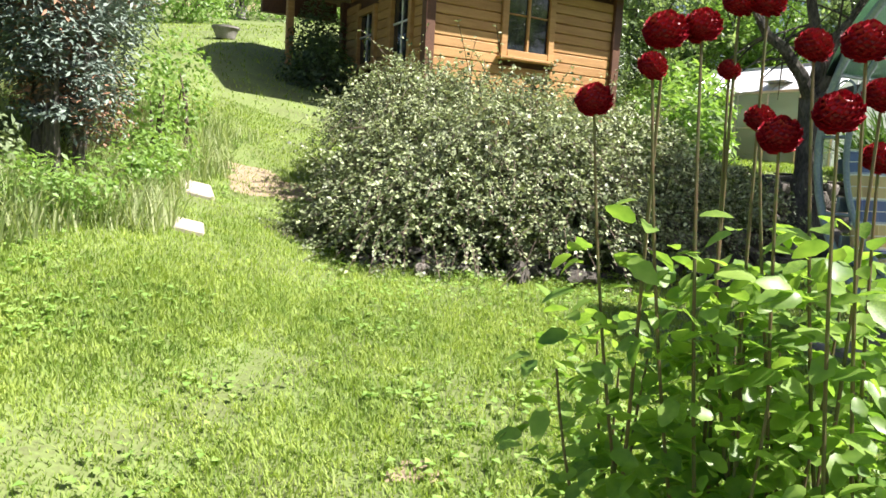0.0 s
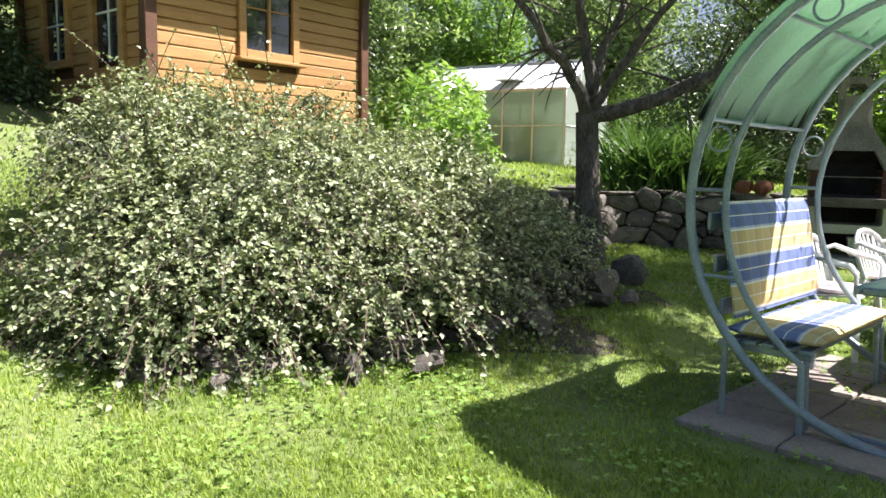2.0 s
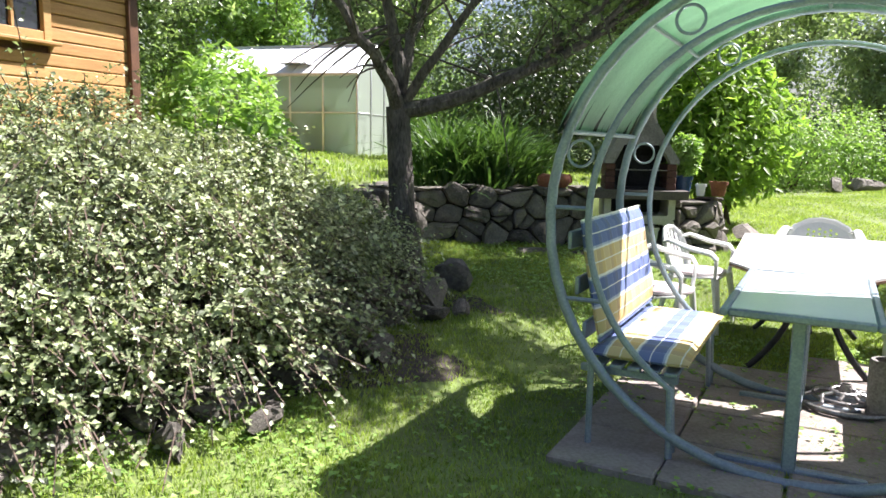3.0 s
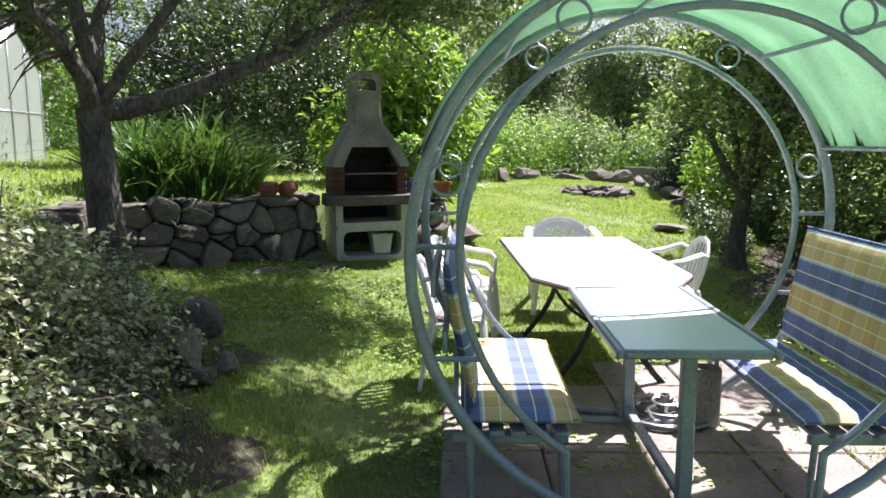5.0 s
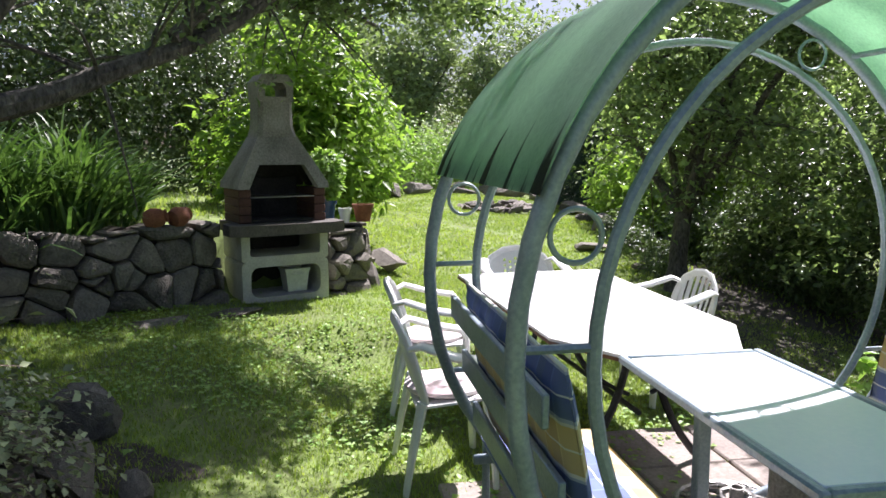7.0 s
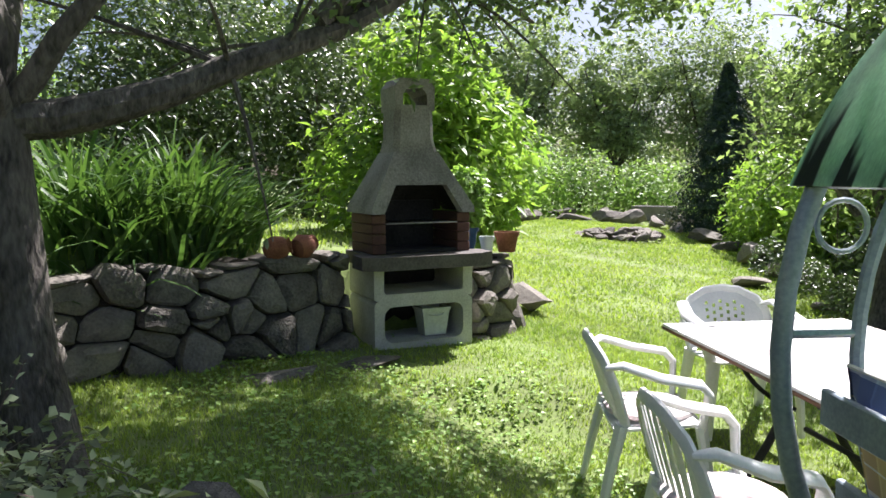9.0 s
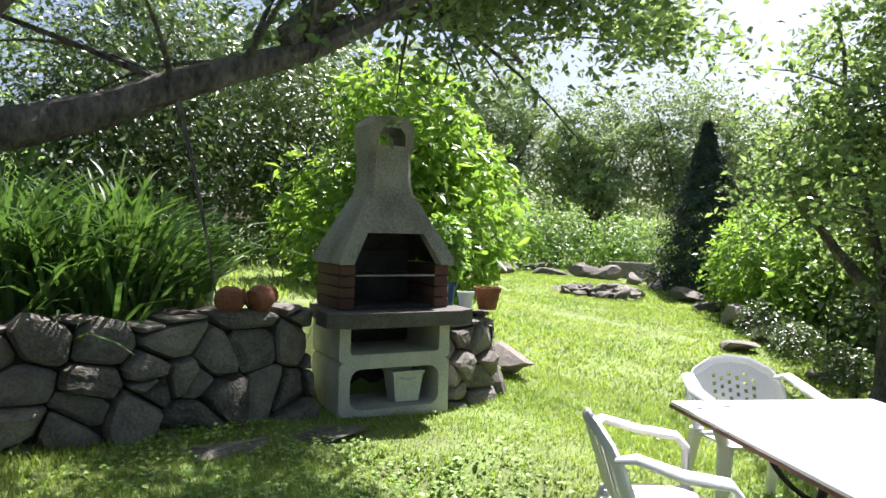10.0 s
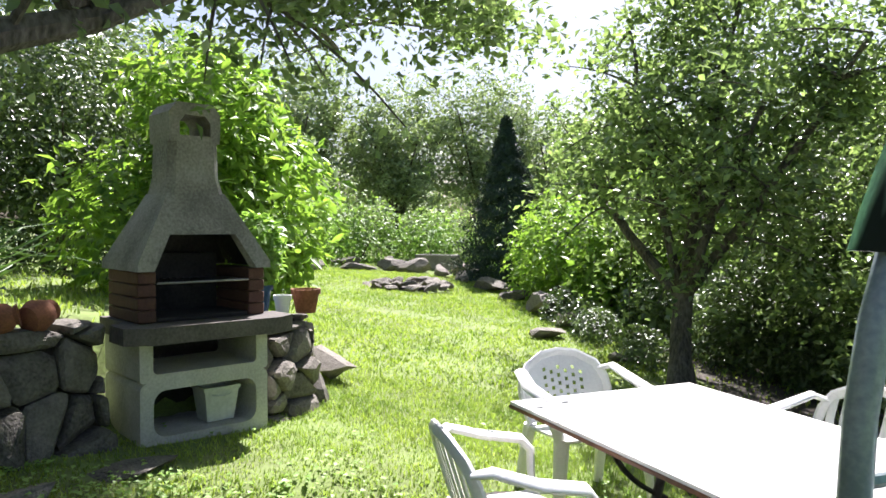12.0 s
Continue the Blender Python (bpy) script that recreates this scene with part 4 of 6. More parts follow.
# ---- greenery round the garden ----
shrub("laurel_shrub", [(9.5, 8.55, 1.9, 0.95, 0.9, 0.95), (9.45, 8.45, 1.25, 0.75, 0.7, 0.65), (9.35, 8.7, 2.6, 0.75, 0.75, 0.65), (9.75, 8.6, 2.35, 0.65, 0.65, 0.7), (9.1, 9.2, 1.6, 0.85, 0.8, 0.8)], 11500, 0.17, LAUREL, "tall bright green laurel shrub beside a stone wall", 41, wide=0.36, rough=0.34, depth=0.5, keep=-0.45)
HEDGES = (
    ([(27.0, 12.5, 1.6, 2.2, 2.0, 1.8), (28.5, 9.0, 1.6, 2.0, 2.2, 1.7), (29.0, 5.5, 1.5, 2.0, 2.2, 1.8), (28.0, 2.0, 1.5, 2.0, 2.2, 1.8), (21.5, 1.5, 1.2, 2.0, 1.4, 1.6), (17.5, 1.5, 1.0, 2.0, 1.2, 1.6)], 20000, 0.16, GREY_LEAF, "grey-green shrubs beyond the far end of the lawn"),
    ([(5.0, 20.5, 2.4, 1.6, 1.0, 1.8), (8.2, 19.6, 2.2, 1.8, 1.0, 1.7), (11.0, 17.5, 2.2, 1.6, 1.0, 1.7)], 16000, 0.11, LIGHT_LEAF, "light green bushes behind the greenhouse"),
    ([(2.4, 14.8, 2.6, 0.9, 0.8, 1.7), (8.2, 12.2, 2.3, 1.2, 1.0, 1.9), (9.3, 11.8, 2.6, 1.3, 1.1, 2.1), (10.8, 11.2, 2.4, 1.2, 1.1, 2.0), (10.6, 12.8, 3.4, 1.4, 1.2, 1.6)], 42000, 0.085, HEDGE, "dense dark green mixed hedge along the upper terrace"),
    ([(12.4, 11.2, 2.4, 1.5, 1.2, 2.2), (14.2, 11.6, 2.0, 1.4, 1.2, 1.8), (12.8, 12.5, 3.6, 1.4, 1.2, 1.5)], 20000, 0.1, HEDGE, "tall shrubs with mid-green leaves past the laurel"),
    ([(16.5, 11.2, 1.4, 1.6, 1.2, 1.2), (18.6, 10.6, 1.3, 1.5, 1.2, 1.2), (20.2, 9.4, 1.1, 1.4, 1.3, 1.1), (21.0, 7.6, 1.0, 1.4, 1.3, 1.0), (20.6, 5.8, 0.9, 1.2, 1.2, 0.9)], 22000, 0.1, LIGHT_LEAF, "light green flowering shrubs round the far end of the lawn"),
    ([(7.0, 0.7, 0.7, 1.4, 1.0, 1.3), (9.0, 1.7, 0.9, 1.3, 1.1, 1.7), (10.6, 2.5, 1.1, 1.2, 1.1, 1.9), (5.2, -0.2, 0.6, 1.3, 1.0, 1.3), (8.0, 0.6, 2.2, 1.3, 1.0, 1.2), (10.0, 1.4, 2.6, 1.3, 1.0, 1.3), (10.8, 3.3, 0.35, 0.9, 0.6, 0.7), (12.1, 3.9, 0.35, 0.8, 0.45, 0.7), (9.9, 2.8, 0.3, 0.8, 0.5, 0.8)], 70000, 0.085, HEDGE, "tall dark hedge on the shaded side of the lawn"),
    ([(13.2, 4.2, 0.9, 1.0, 0.9, 1.1), (14.4, 4.7, 0.9, 1.0, 0.8, 1.1), (13.4, 3.4, 1.7, 1.2, 0.9, 1.1), (15.6, 4.9, 0.9, 0.9, 0.8, 1.0)], 14000, 0.135, LAUREL, "glossy light green rhododendron beside the lawn"),
    # the clumps at x 10.3 and 11.7 stand in for shade on grass
    ([(11.7, 4.75, 0.25, 0.7, 0.35, 0.35), (12.8, 5.0, 0.3, 0.6, 0.35, 0.4), (10.3, 4.4, 0.2, 0.6, 0.3, 0.28)], 7000, 0.06, HEDGE, "low dark undergrowth, partly in place of shade, along the lawn edge"),
    ([(3.0, 11.2, 1.7, 0.55, 0.55, 0.75), (3.6, 11.9, 1.8, 0.6, 0.55, 0.7)], 3500, 0.13, LIGHT_LEAF, "light green shrub between the cabin and the greenhouse"),
    ([(2.7, 9.6, 1.2, 0.6, 0.6, 0.7), (3.1, 10.4, 1.3, 0.6, 0.6, 0.8)], 2600, 0.16, LIGHT_LEAF, "broad-leaved bright green plant behind the cotoneaster"),
    ([(-1.9, 11.2, 2.0, 0.6, 0.5, 0.6), (-2.2, 12.4, 2.6, 0.5, 0.5, 0.8)], 5000, 0.08, HEDGE, "dark bush beside the cabin's porch"),
)
for i, (blobs, n, size, mat, label) in enumerate(HEDGES):
    shrub("hedge_shrub" if i < 8 else "garden_shrub", blobs, int(n * 1.35), size, mat, label, 60 + i, 12, rough=0.32, depth=0.75, keep=-0.9, wide=0.45)

tree("apple_tree", (9.2, 4.25, at(9.2, 4.25)), (9.4, 4.2, 0.9),
     [((9.9, 4.7, 1.4), (10.9, 5.0, 2.3), 0.07), ((8.9, 4.2, 1.4), (8.8, 3.7, 2.6), 0.06), ((9.3, 4.1, 2.0), (9.5, 3.7, 3.6), 0.07), ((9.9, 3.9, 1.5), (10.9, 3.4, 2.8), 0.06), ((8.9, 3.8, 1.5), (8.3, 3.1, 3.0), 0.06), ((9.7, 4.5, 2.2), (10.1, 4.6, 3.5), 0.05)],
     [(9.8, 4.1, 2.7, 1.4, 1.1, 1.2), (8.6, 3.2, 2.4, 1.1, 1.0, 1.1), (10.0, 3.9, 3.7, 1.4, 1.1, 0.9), (10.9, 4.3, 1.7, 1.0, 0.8, 0.9), (8.9, 2.8, 1.0, 1.2, 0.8, 0.8), (8.0, 2.6, 3.6, 1.2, 0.9, 1.0)], 27000, 0.085, APPLE, "broad apple tree with a dark trunk in the shaded border", 51, 0.12, 3, clumps=330)
for (x, y, h, n, mat, sd) in ((17.5, 12.8, 5.6, 13000, GREY_LEAF, 71), (22.6, 11.6, 6.4, 13000, GREY_LEAF, 72), (23.6, 8.8, 5.6, 12000, GREY_LEAF, 75), (25.4, 6.4, 6.6, 11000, GREY_LEAF, 76), (19.5, 2.6, 4.8, 12000, APPLE, 77), (25.5, 4.0, 5.6, 9000, GREY_LEAF, 78), (13.8, 0.8, 4.6, 18000, APPLE, 73), (3.6, 19.0, 5.5, 16000, APPLE, 74), (9.5, 17.5, 5.5, 16000, APPLE, 79), (6.2, 23.0, 7.0, 15000, GREY_LEAF, 80), (1.2, 23.5, 6.6, 15000, GREY_LEAF, 83), (11.8, 21.0, 7.0, 13000, GREY_LEAF, 82), (7.6, 20.5, 6.6, 13000, LIGHT_LEAF, 84), (4.4, 24.5, 7.4, 13000, GREY_LEAF, 85)):
    z = at(x, y)
    tree("garden_tree", (x, y, z), (x, y, z + h * 0.2),
         [((x + 0.5 * math.cos(a), y + 0.5 * math.sin(a), z + h * 0.4), (x + 1.4 * math.cos(a), y + 1.4 * math.sin(a), z + h * (0.6 + 0.05 * (j % 3))), 0.05) for j, a in enumerate((0.3, 1.4, 2.6, 3.7, 4.9, 5.8))],
         [(x, y, z + h * 0.5, 1.6, 1.6, h * 0.32), (x + 0.6, y - 0.5, z + h * 0.78, 1.1, 1.1, h * 0.2), (x - 0.7, y + 0.5, z + h * 0.7, 1.0, 1.0, h * 0.22), (x + 0.2, y + 1.1, z + h * 0.45, 1.0, 1.0, h * 0.25)], int(n * 1.5), 0.13, mat, "slender garden tree beyond the lawn", sd, 0.08)


def conifer(x, y, h, r, mat, label, seed, n=12000, col="conifer"):
    z = at(x, y)
    c = thing(col, pose(x, y, z), label, "conifer")
    rng = np.random.default_rng(seed)
    part("trunk", Geo().tube([(0, 0, -0.05), (0, 0, h * 0.95)], [0.06, 0.01], 8), BARK, c)
    t = rng.random(n) ** 1.4
    a = rng.uniform(0, 6.283, n)
    tier = 0.75 + 0.25 * np.sin(t * 55 + 2 * np.sin(a * 3))
    rad = r * (1 - t) * tier * rng.uniform(0.55, 1.05, n) + 0.03
    p = np.stack([rad * np.cos(a), rad * np.sin(a), 0.1 + t * h - 0.25 * rad], 1)
    out = np.stack([np.cos(a), np.sin(a), 0 * a + 0.1], 1)
    v, f = leaves(p, out, 0.09, rng, wide=0.3, up=0.2, wild=0.7)
    part("needles", fast_mesh("needles", v, f, mat), mat, c)
    return c


conifer(17.9, 5.75, 3.3, 1.5, SPRUCE, "small dark green spruce at the lawn's end", 81, 30000)


# far woods all round
def far_woods():
    r = random.Random(8)
    blobs = []
    for i in range(90):
        a = 6.283 * i / 90 + r.uniform(-0.03, 0.03)
        d = r.uniform(45, 70)
        x, y = 3 + d * math.cos(a), 5 + d * math.sin(a)
        h = r.uniform(3.0, 5.5)
        blobs.append((x, y, at(x, y) + h * 0.6, r.uniform(3, 5), r.uniform(3, 5), h))
    (v, f), _ = cloud(blobs, 60000, 0.7, 99, rough=0.3, k=0.4, wide=0.6)
    ob = new("far_woods", fast_mesh("far_woods", v, f, FAR_LEAF))
    return tagged(ob, "hazy green woods in the distance round the garden", "woods", kind="stuff")


FAR_LEAF = material("far_leaf", (0.07, 0.12, 0.06), (0.16, 0.22, 0.1), 0.7, 0.3, 3, 0, island=0.5)
far_woods()


def monobloc(pierced=False):
    """White moulded plastic armchair; the sitter looks along +y, origin on the ground under the seat."""
    c = thing("plastic_chair", Matrix(), "white moulded plastic garden armchair with a slatted back", "chair", "chairs round the dining table")
    g = Geo()
    vs, fs = [], []
    n = 9
    for th in (0, -0.012):
        for j in range(n):
            for i in range(n):
                a, b = -1 + 2 * i / (n - 1), -1 + 2 * j / (n - 1)
                vs.append((a * (0.235 + 0.012 * b), b * 0.225, 0.435 + 0.02 * b - 0.012 * (1 - a * a) * (1 - b * b) + th - (0.015 if b > 0.9 else 0)))
    for q in (0, n * n):
        fs += [(q + j * n + i, q + j * n + i + 1, q + (j + 1) * n + i + 1, q + (j + 1) * n + i) for j in range(n - 1) for i in range(n - 1)]
    rim = list(range(n)) + [j * n + n - 1 for j in range(1, n)] + [(n - 1) * n + i for i in range(n - 2, -1, -1)] + [j * n for j in range(n - 2, 0, -1)]
    fs += [(rim[i], rim[(i + 1) % len(rim)], rim[(i + 1) % len(rim)] + n * n, rim[i] + n * n) for i in range(len(rim))]
    part("seat", g.add(vs, fs), PLASTIC, c)
    def back(a, t):
        """A point of the curved back: a from -1 to 1 across, t from 0 at the seat to 1 at the crest."""
        w = 0.235 + 0.035 * math.sin(t * 2.2)
        return Vector((a * w, -0.2 - 0.13 * t + 0.07 * a * a * (0.4 + 0.6 * t), 0.44 + t * (0.355 - 0.07 * a * a - 0.03 * a ** 4)))
    rim = [back(-1, 0.0), back(-1.0, 0.3), back(-1.0, 0.6), back(-0.96, 0.82), back(-0.8, 0.97), back(-0.4, 1.0), back(0, 1.0), back(0.4, 1.0), back(0.8, 0.97), back(0.96, 0.82), back(1.0, 0.6), back(1.0, 0.3), back(1, 0.0)]
    part("back_frame", Geo().tube(rim, 0.027, 8, flat=0.7), PLASTIC, c)
    if pierced:
        na, nt = 25, 17
        pg = Geo()
        vs = [tuple(back(-1 + 2 * i / (na - 1), 0.02 + 0.96 * j / (nt - 1)) + Vector((0, o, 0))) for o in (0.004, -0.004) for j in range(nt) for i in range(na)]
        fs = []
        for j in range(nt - 1):
            for i in range(na - 1):
                hole = 5 < i < na - 7 and 3 < j < nt - 4 and i % 2 == 0 and (j + (i // 2) % 2) % 2 == 0
                if not hole:
                    for o in (0, na * nt):
                        fs.append((o + j * na + i, o + j * na + i + 1, o + (j + 1) * na + i + 1, o + (j + 1) * na + i))
        part("back_panel", pg.add(vs, fs), PLASTIC, c, "pierced plastic back panel")
    for i in range(0 if pierced else 7):
        a = -0.78 + 0.26 * i
        pts = [back(a, t) for t in (0.0, 0.3, 0.6, 0.97)]
        part("back_slat", Geo().tube(pts, 0.021, 6, flat=0.3), PLASTIC, c)
    for s in (-1, 1):
        part("leg", Geo().tube([(s * 0.235, 0.2, 0.44), (s * 0.262, 0.235, 0.22), (s * 0.275, 0.25, 0.0)], [0.042, 0.034, 0.026], 8, flat=0.7), PLASTIC, c)
        part("leg", Geo().tube([(s * 0.23, -0.19, 0.44), (s * 0.245, -0.25, 0.22), (s * 0.255, -0.3, 0.0)], [0.042, 0.034, 0.026], 8, flat=0.7), PLASTIC, c)
        arm = [back(s * 0.9, 0.93), Vector((s * 0.285, -0.2, 0.72)), Vector((s * 0.312, -0.02, 0.672)), Vector((s * 0.31, 0.17, 0.645)), Vector((s * 0.295, 0.215, 0.6)), Vector((s * 0.275, 0.21, 0.52)), Vector((s * 0.24, 0.2, 0.43))]
        part("armrest", Geo().tube(arm, [0.026, 0.036, 0.042, 0.042, 0.038, 0.034, 0.032], 10, flat=0.5), PLASTIC, c)
    return c


SHALLOW = Matrix.Diagonal((1.0, 0.88, 1.0, 1.0))


def facing(x, y, dx, dy, dz=0.0):
    """On the ground at (x, y), with local +y along (dx, dy)."""
    return pose(x, y, at(x, y) + dz, 0, 0, math.degrees(math.atan2(dy, dx)) - 90)


chair = monobloc()
chair.matrix_world = facing(5.17, 5.87, 0.33, -0.945) @ SHALLOW
CHAIRS = [(4.2, 5.52, 0.42, -0.906, "white plastic garden armchair with a flowered pad beside the bench"), (5.75, 4.45, -0.38, 0.92, "white plastic garden armchair on the hedge side of the table")]
head = monobloc(True)
head.matrix_world = facing(6.32, 5.47, -0.906, -0.42) @ SHALLOW
tagged(head, "white plastic garden armchair with a pierced back at the table's head")
for x, y, dx, dy, label in CHAIRS:
    tagged(copy_thing(chair, facing(x, y, dx, dy) @ SHALLOW), label)

PAD = material("flowered_pad_cloth", (0.7, 0.68, 0.66), (0.6, 0.47, 0.48), 0.9, 9, 14, 0.2)


def seat_pad(m):
    c = thing("seat_pad", m, "white chair pad with a pink and blue flower print", "cushion", "pads on the garden chairs")
    prof = [(0.0, 0.0), (0.19, 0.0), (0.205, 0.012), (0.205, 0.028), (0.18, 0.04), (0.0, 0.045)]
    part("pad", Geo().lathe(prof, 24), PAD, c)
    return c


seat_pad(facing(5.17, 5.87, 0.33, -0.945, 0.437))
seat_pad(facing(4.2, 5.52, 0.42, -0.906, 0.437))


def dining_table():
    t = thing("dining_table", facing(5.0, 4.88, 0.885, 0.465), "long white-topped dining table with chamfered corners and dark legs", "table")
    poly = [(-0.5, 1.17), (0.55, 1.17), (0.5, -0.62), (0.26, -1.03), (-0.29, -1.03), (-0.5, -0.66)]
    n = len(poly)
    zt = 0.722 - at(5.0, 4.88)
    for nm, z0, z1, k, mat, lab in (("tabletop", zt - 0.014, zt, 1.0, TABLETOP, "glossy white tabletop"), ("edge_band", zt - 0.03, zt - 0.014, 1.006, DARK_WOOD, "brown edge band")):
        vs = [(x * k, y * k, z) for z in (z0, z1) for x, y in poly]
        part(nm, Geo().add(vs, [tuple(range(n)), tuple(range(n, 2 * n))] + [(i, (i + 1) % n, n + (i + 1) % n, n + i) for i in range(n)]), mat, t, lab)
    for y in (-0.6, 0.62):
        for s in (-1, 1):
            pts = bez((s * 0.06, y, zt - 0.03), (s * 0.08, y, 0.3), (s * 0.36, y, 0.015), 9)
            part("leg", Geo().tube(pts, 0.02, 8), BLACK, t, "curved black metal leg")
            pts = bez((s * 0.06, y, 0.4), (s * 0.3, y, 0.5), (s * 0.36, y, zt - 0.04), 8)
            part("bracket", Geo().tube(pts, 0.012, 6), BLACK, t)
    part("stretcher", Geo().tube([(0, -0.6, 0.3), (0, 0.62, 0.3)], 0.014, 8), BLACK, t)
    return t


BLACK = material("black_iron", (0.015, 0.015, 0.016), (0.04, 0.04, 0.042), 0.5, 9, 60, 0.2, metal=0.4)
dining_table()


# ---- cast parasol foot and concrete stub on the patio ----
def parasol_base(m):
    c = thing("parasol_base", m, "round openwork cast-iron parasol base on the patio", "parasol base")
    cir = lambda r, z, n=28: [(r * math.cos(6.283 * i / n), r * math.sin(6.283 * i / n), z) for i in range(n)]
    for r, z, w in ((0.25, 0.02, 0.018), (0.16, 0.05, 0.012), (0.07, 0.075, 0.014)):
        part("hoop", Geo().tube(cir(r, z), w, 8, True), IRON, c)
    for i in range(8):
        a = 6.283 * i / 8
        u = Vector((math.cos(a), math.sin(a), 0))
        v = Vector((-u.y, u.x, 0))
        pts = [u * 0.25 + Vector((0, 0, 0.02)), u * 0.2 + v * 0.04 + Vector((0, 0, 0.04)), u * 0.13 - v * 0.03 + Vector((0, 0, 0.06)), u * 0.05 + Vector((0, 0, 0.08))]
        part("scroll", Geo().tube(pts, 0.012, 6), IRON, c)
    part("socket", Geo().lathe([(0.03, 0.06), (0.03, 0.12), (0.024, 0.12), (0.024, 0.08)], 14), IRON, c)
    return c


parasol_base(ARB @ pose(0.24, 0.6, 0.03))
stub = thing("concrete_post", ARB @ pose(0.42, 0.5, 0.03), "short grey concrete post foot on the patio", "post foot")
part("stub", Geo().lathe([(0.085, 0.0), (0.085, 0.3), (0.078, 0.31), (0.06, 0.312), (0.06, 0.25)], 20), CONCRETE, stub)


# ---- pots, bucket, lumps round the barbecue ----
TERRACOTTA = material("terracotta", (0.16, 0.055, 0.03), (0.3, 0.115, 0.06), 0.85, 8, 60, 0.3)
BLUE_GLAZE = material("blue_glaze", (0.02, 0.05, 0.14), (0.05, 0.1, 0.24), 0.25, 8, 60, 0.05)


def pot(name, m, r, h, mat, label):
    p = thing(name, m, label, "flower pot")
    part("pot", Geo().lathe([(r * 0.7, 0), (r * 0.95, h * 0.78), (r * 1.06, h * 0.78), (r * 1.08, h), (r * 0.94, h), (r * 0.88, h * 0.8), (0.01, h * 0.78)], 22), mat, p)
    part("earth", Geo().lathe([(0.01, h * 0.78), (r * 0.9, h * 0.8), (r * 0.87, h * 0.86), (0.01, h * 0.88)], 16), SOIL, p)
    return p


pot("flower_pot", pose(7.62, 7.3, 0.9), 0.1, 0.17, TERRACOTTA, "terracotta flower pot on the end of a stone wall")
pot("flower_pot", pose(7.3, 7.56, 0.9), 0.11, 0.24, BLUE_GLAZE, "dark blue glazed pot with a clipped light green bush")
pot("flower_pot", pose(7.45, 7.42, 0.9), 0.06, 0.14, PLASTIC, "small white plastic pot on a stone wall")
(v, f), _ = cloud([(7.3, 7.56, 1.4, 0.18, 0.18, 0.2), (7.28, 7.54, 1.27, 0.14, 0.14, 0.15)], 1500, 0.07, 91, rough=0.2, wide=0.55)
potted = thing("potted_bush", pose(7.3, 7.56, 1.1), "dense light green bush in a blue pot", "pot plant")
part("crown", fast_mesh("crown", v - np.array([7.3, 7.56, 1.1]), f, LIGHT_LEAF), LIGHT_LEAF, potted)
part("stem", Geo().tube([(0, 0, -0.02), (0, 0, 0.3)], 0.012, 6), TWIG, potted)
for i, (x, y) in enumerate(((5.9, 8.42), (6.08, 8.32))):
    j = thing("clay_jar", pose(x, y, 1.05, 78, 0, 30 + 50 * i) @ Matrix.Diagonal((0.68, 0.68, 0.68, 1)), "round terracotta jar lying on top of the stone wall", "jar")
    part("jar", Geo().lathe([(0.03, -0.12), (0.1, -0.09), (0.13, 0.0), (0.1, 0.1), (0.07, 0.13), (0.085, 0.16), (0.07, 0.16), (0.055, 0.12), (0.09, 0.0), (0.02, -0.1)], 20), TERRACOTTA, j)
BUCKET = material("dirty_white_plastic", (0.45, 0.47, 0.42), (0.62, 0.64, 0.58), 0.5, 7, 40, 0.1)
dxb = Vector((0.569, -0.536)).normalized()
bk = Vector((6.6, 7.617)) + dxb * 0.13 + Vector((-dxb.y, dxb.x)) * 0.17
b = thing("plastic_bucket", pose(bk.x, bk.y, 0.25 + 0.082 * 1.1, 0, 0, -43), "dirty white square plastic bucket in the barbecue's lower bay", "bucket")
g = Geo()
ring = lambda w, z: [(-w, -w * 0.8, z), (w, -w * 0.8, z), (w, w * 0.8, z), (-w, w * 0.8, z)]
lv = [ring(0.085, 0), ring(0.11, 0.19), ring(0.118, 0.19), ring(0.118, 0.21), ring(0.104, 0.21), ring(0.08, 0.02)]
g.add([p for l in lv for p in l], [(i * 4 + k, i * 4 + (k + 1) % 4, i * 4 + 4 + (k + 1) % 4, i * 4 + 4 + k) for i in range(5) for k in range(4)] + [(3, 2, 1, 0), (20, 21, 22, 23)])
part("body", g, BUCKET, b)
part("handle", Geo().tube(bez((-0.118, -0.02, 0.19), (0, -0.2, 0.12), (0.118, -0.02, 0.19), 10), 0.004, 6), BUCKET, b)
for i, (x, y, w, d_, tr) in enumerate(((5.45, 8.08, 0.75, 0.3, -30), (5.95, 7.78, 0.5, 0.34, -42))):
    flag = thing("flat_stone", pose(x, y, at(x, y) + 0.012, 0, 0, tr), "thin pale stone slab lying in the grass before the wall", "stone slab", "slabs before the barbecue")
    part("slab", stone_mesh("slab", 77 + i, (w, d_, 0.07)), PAVER, flag)

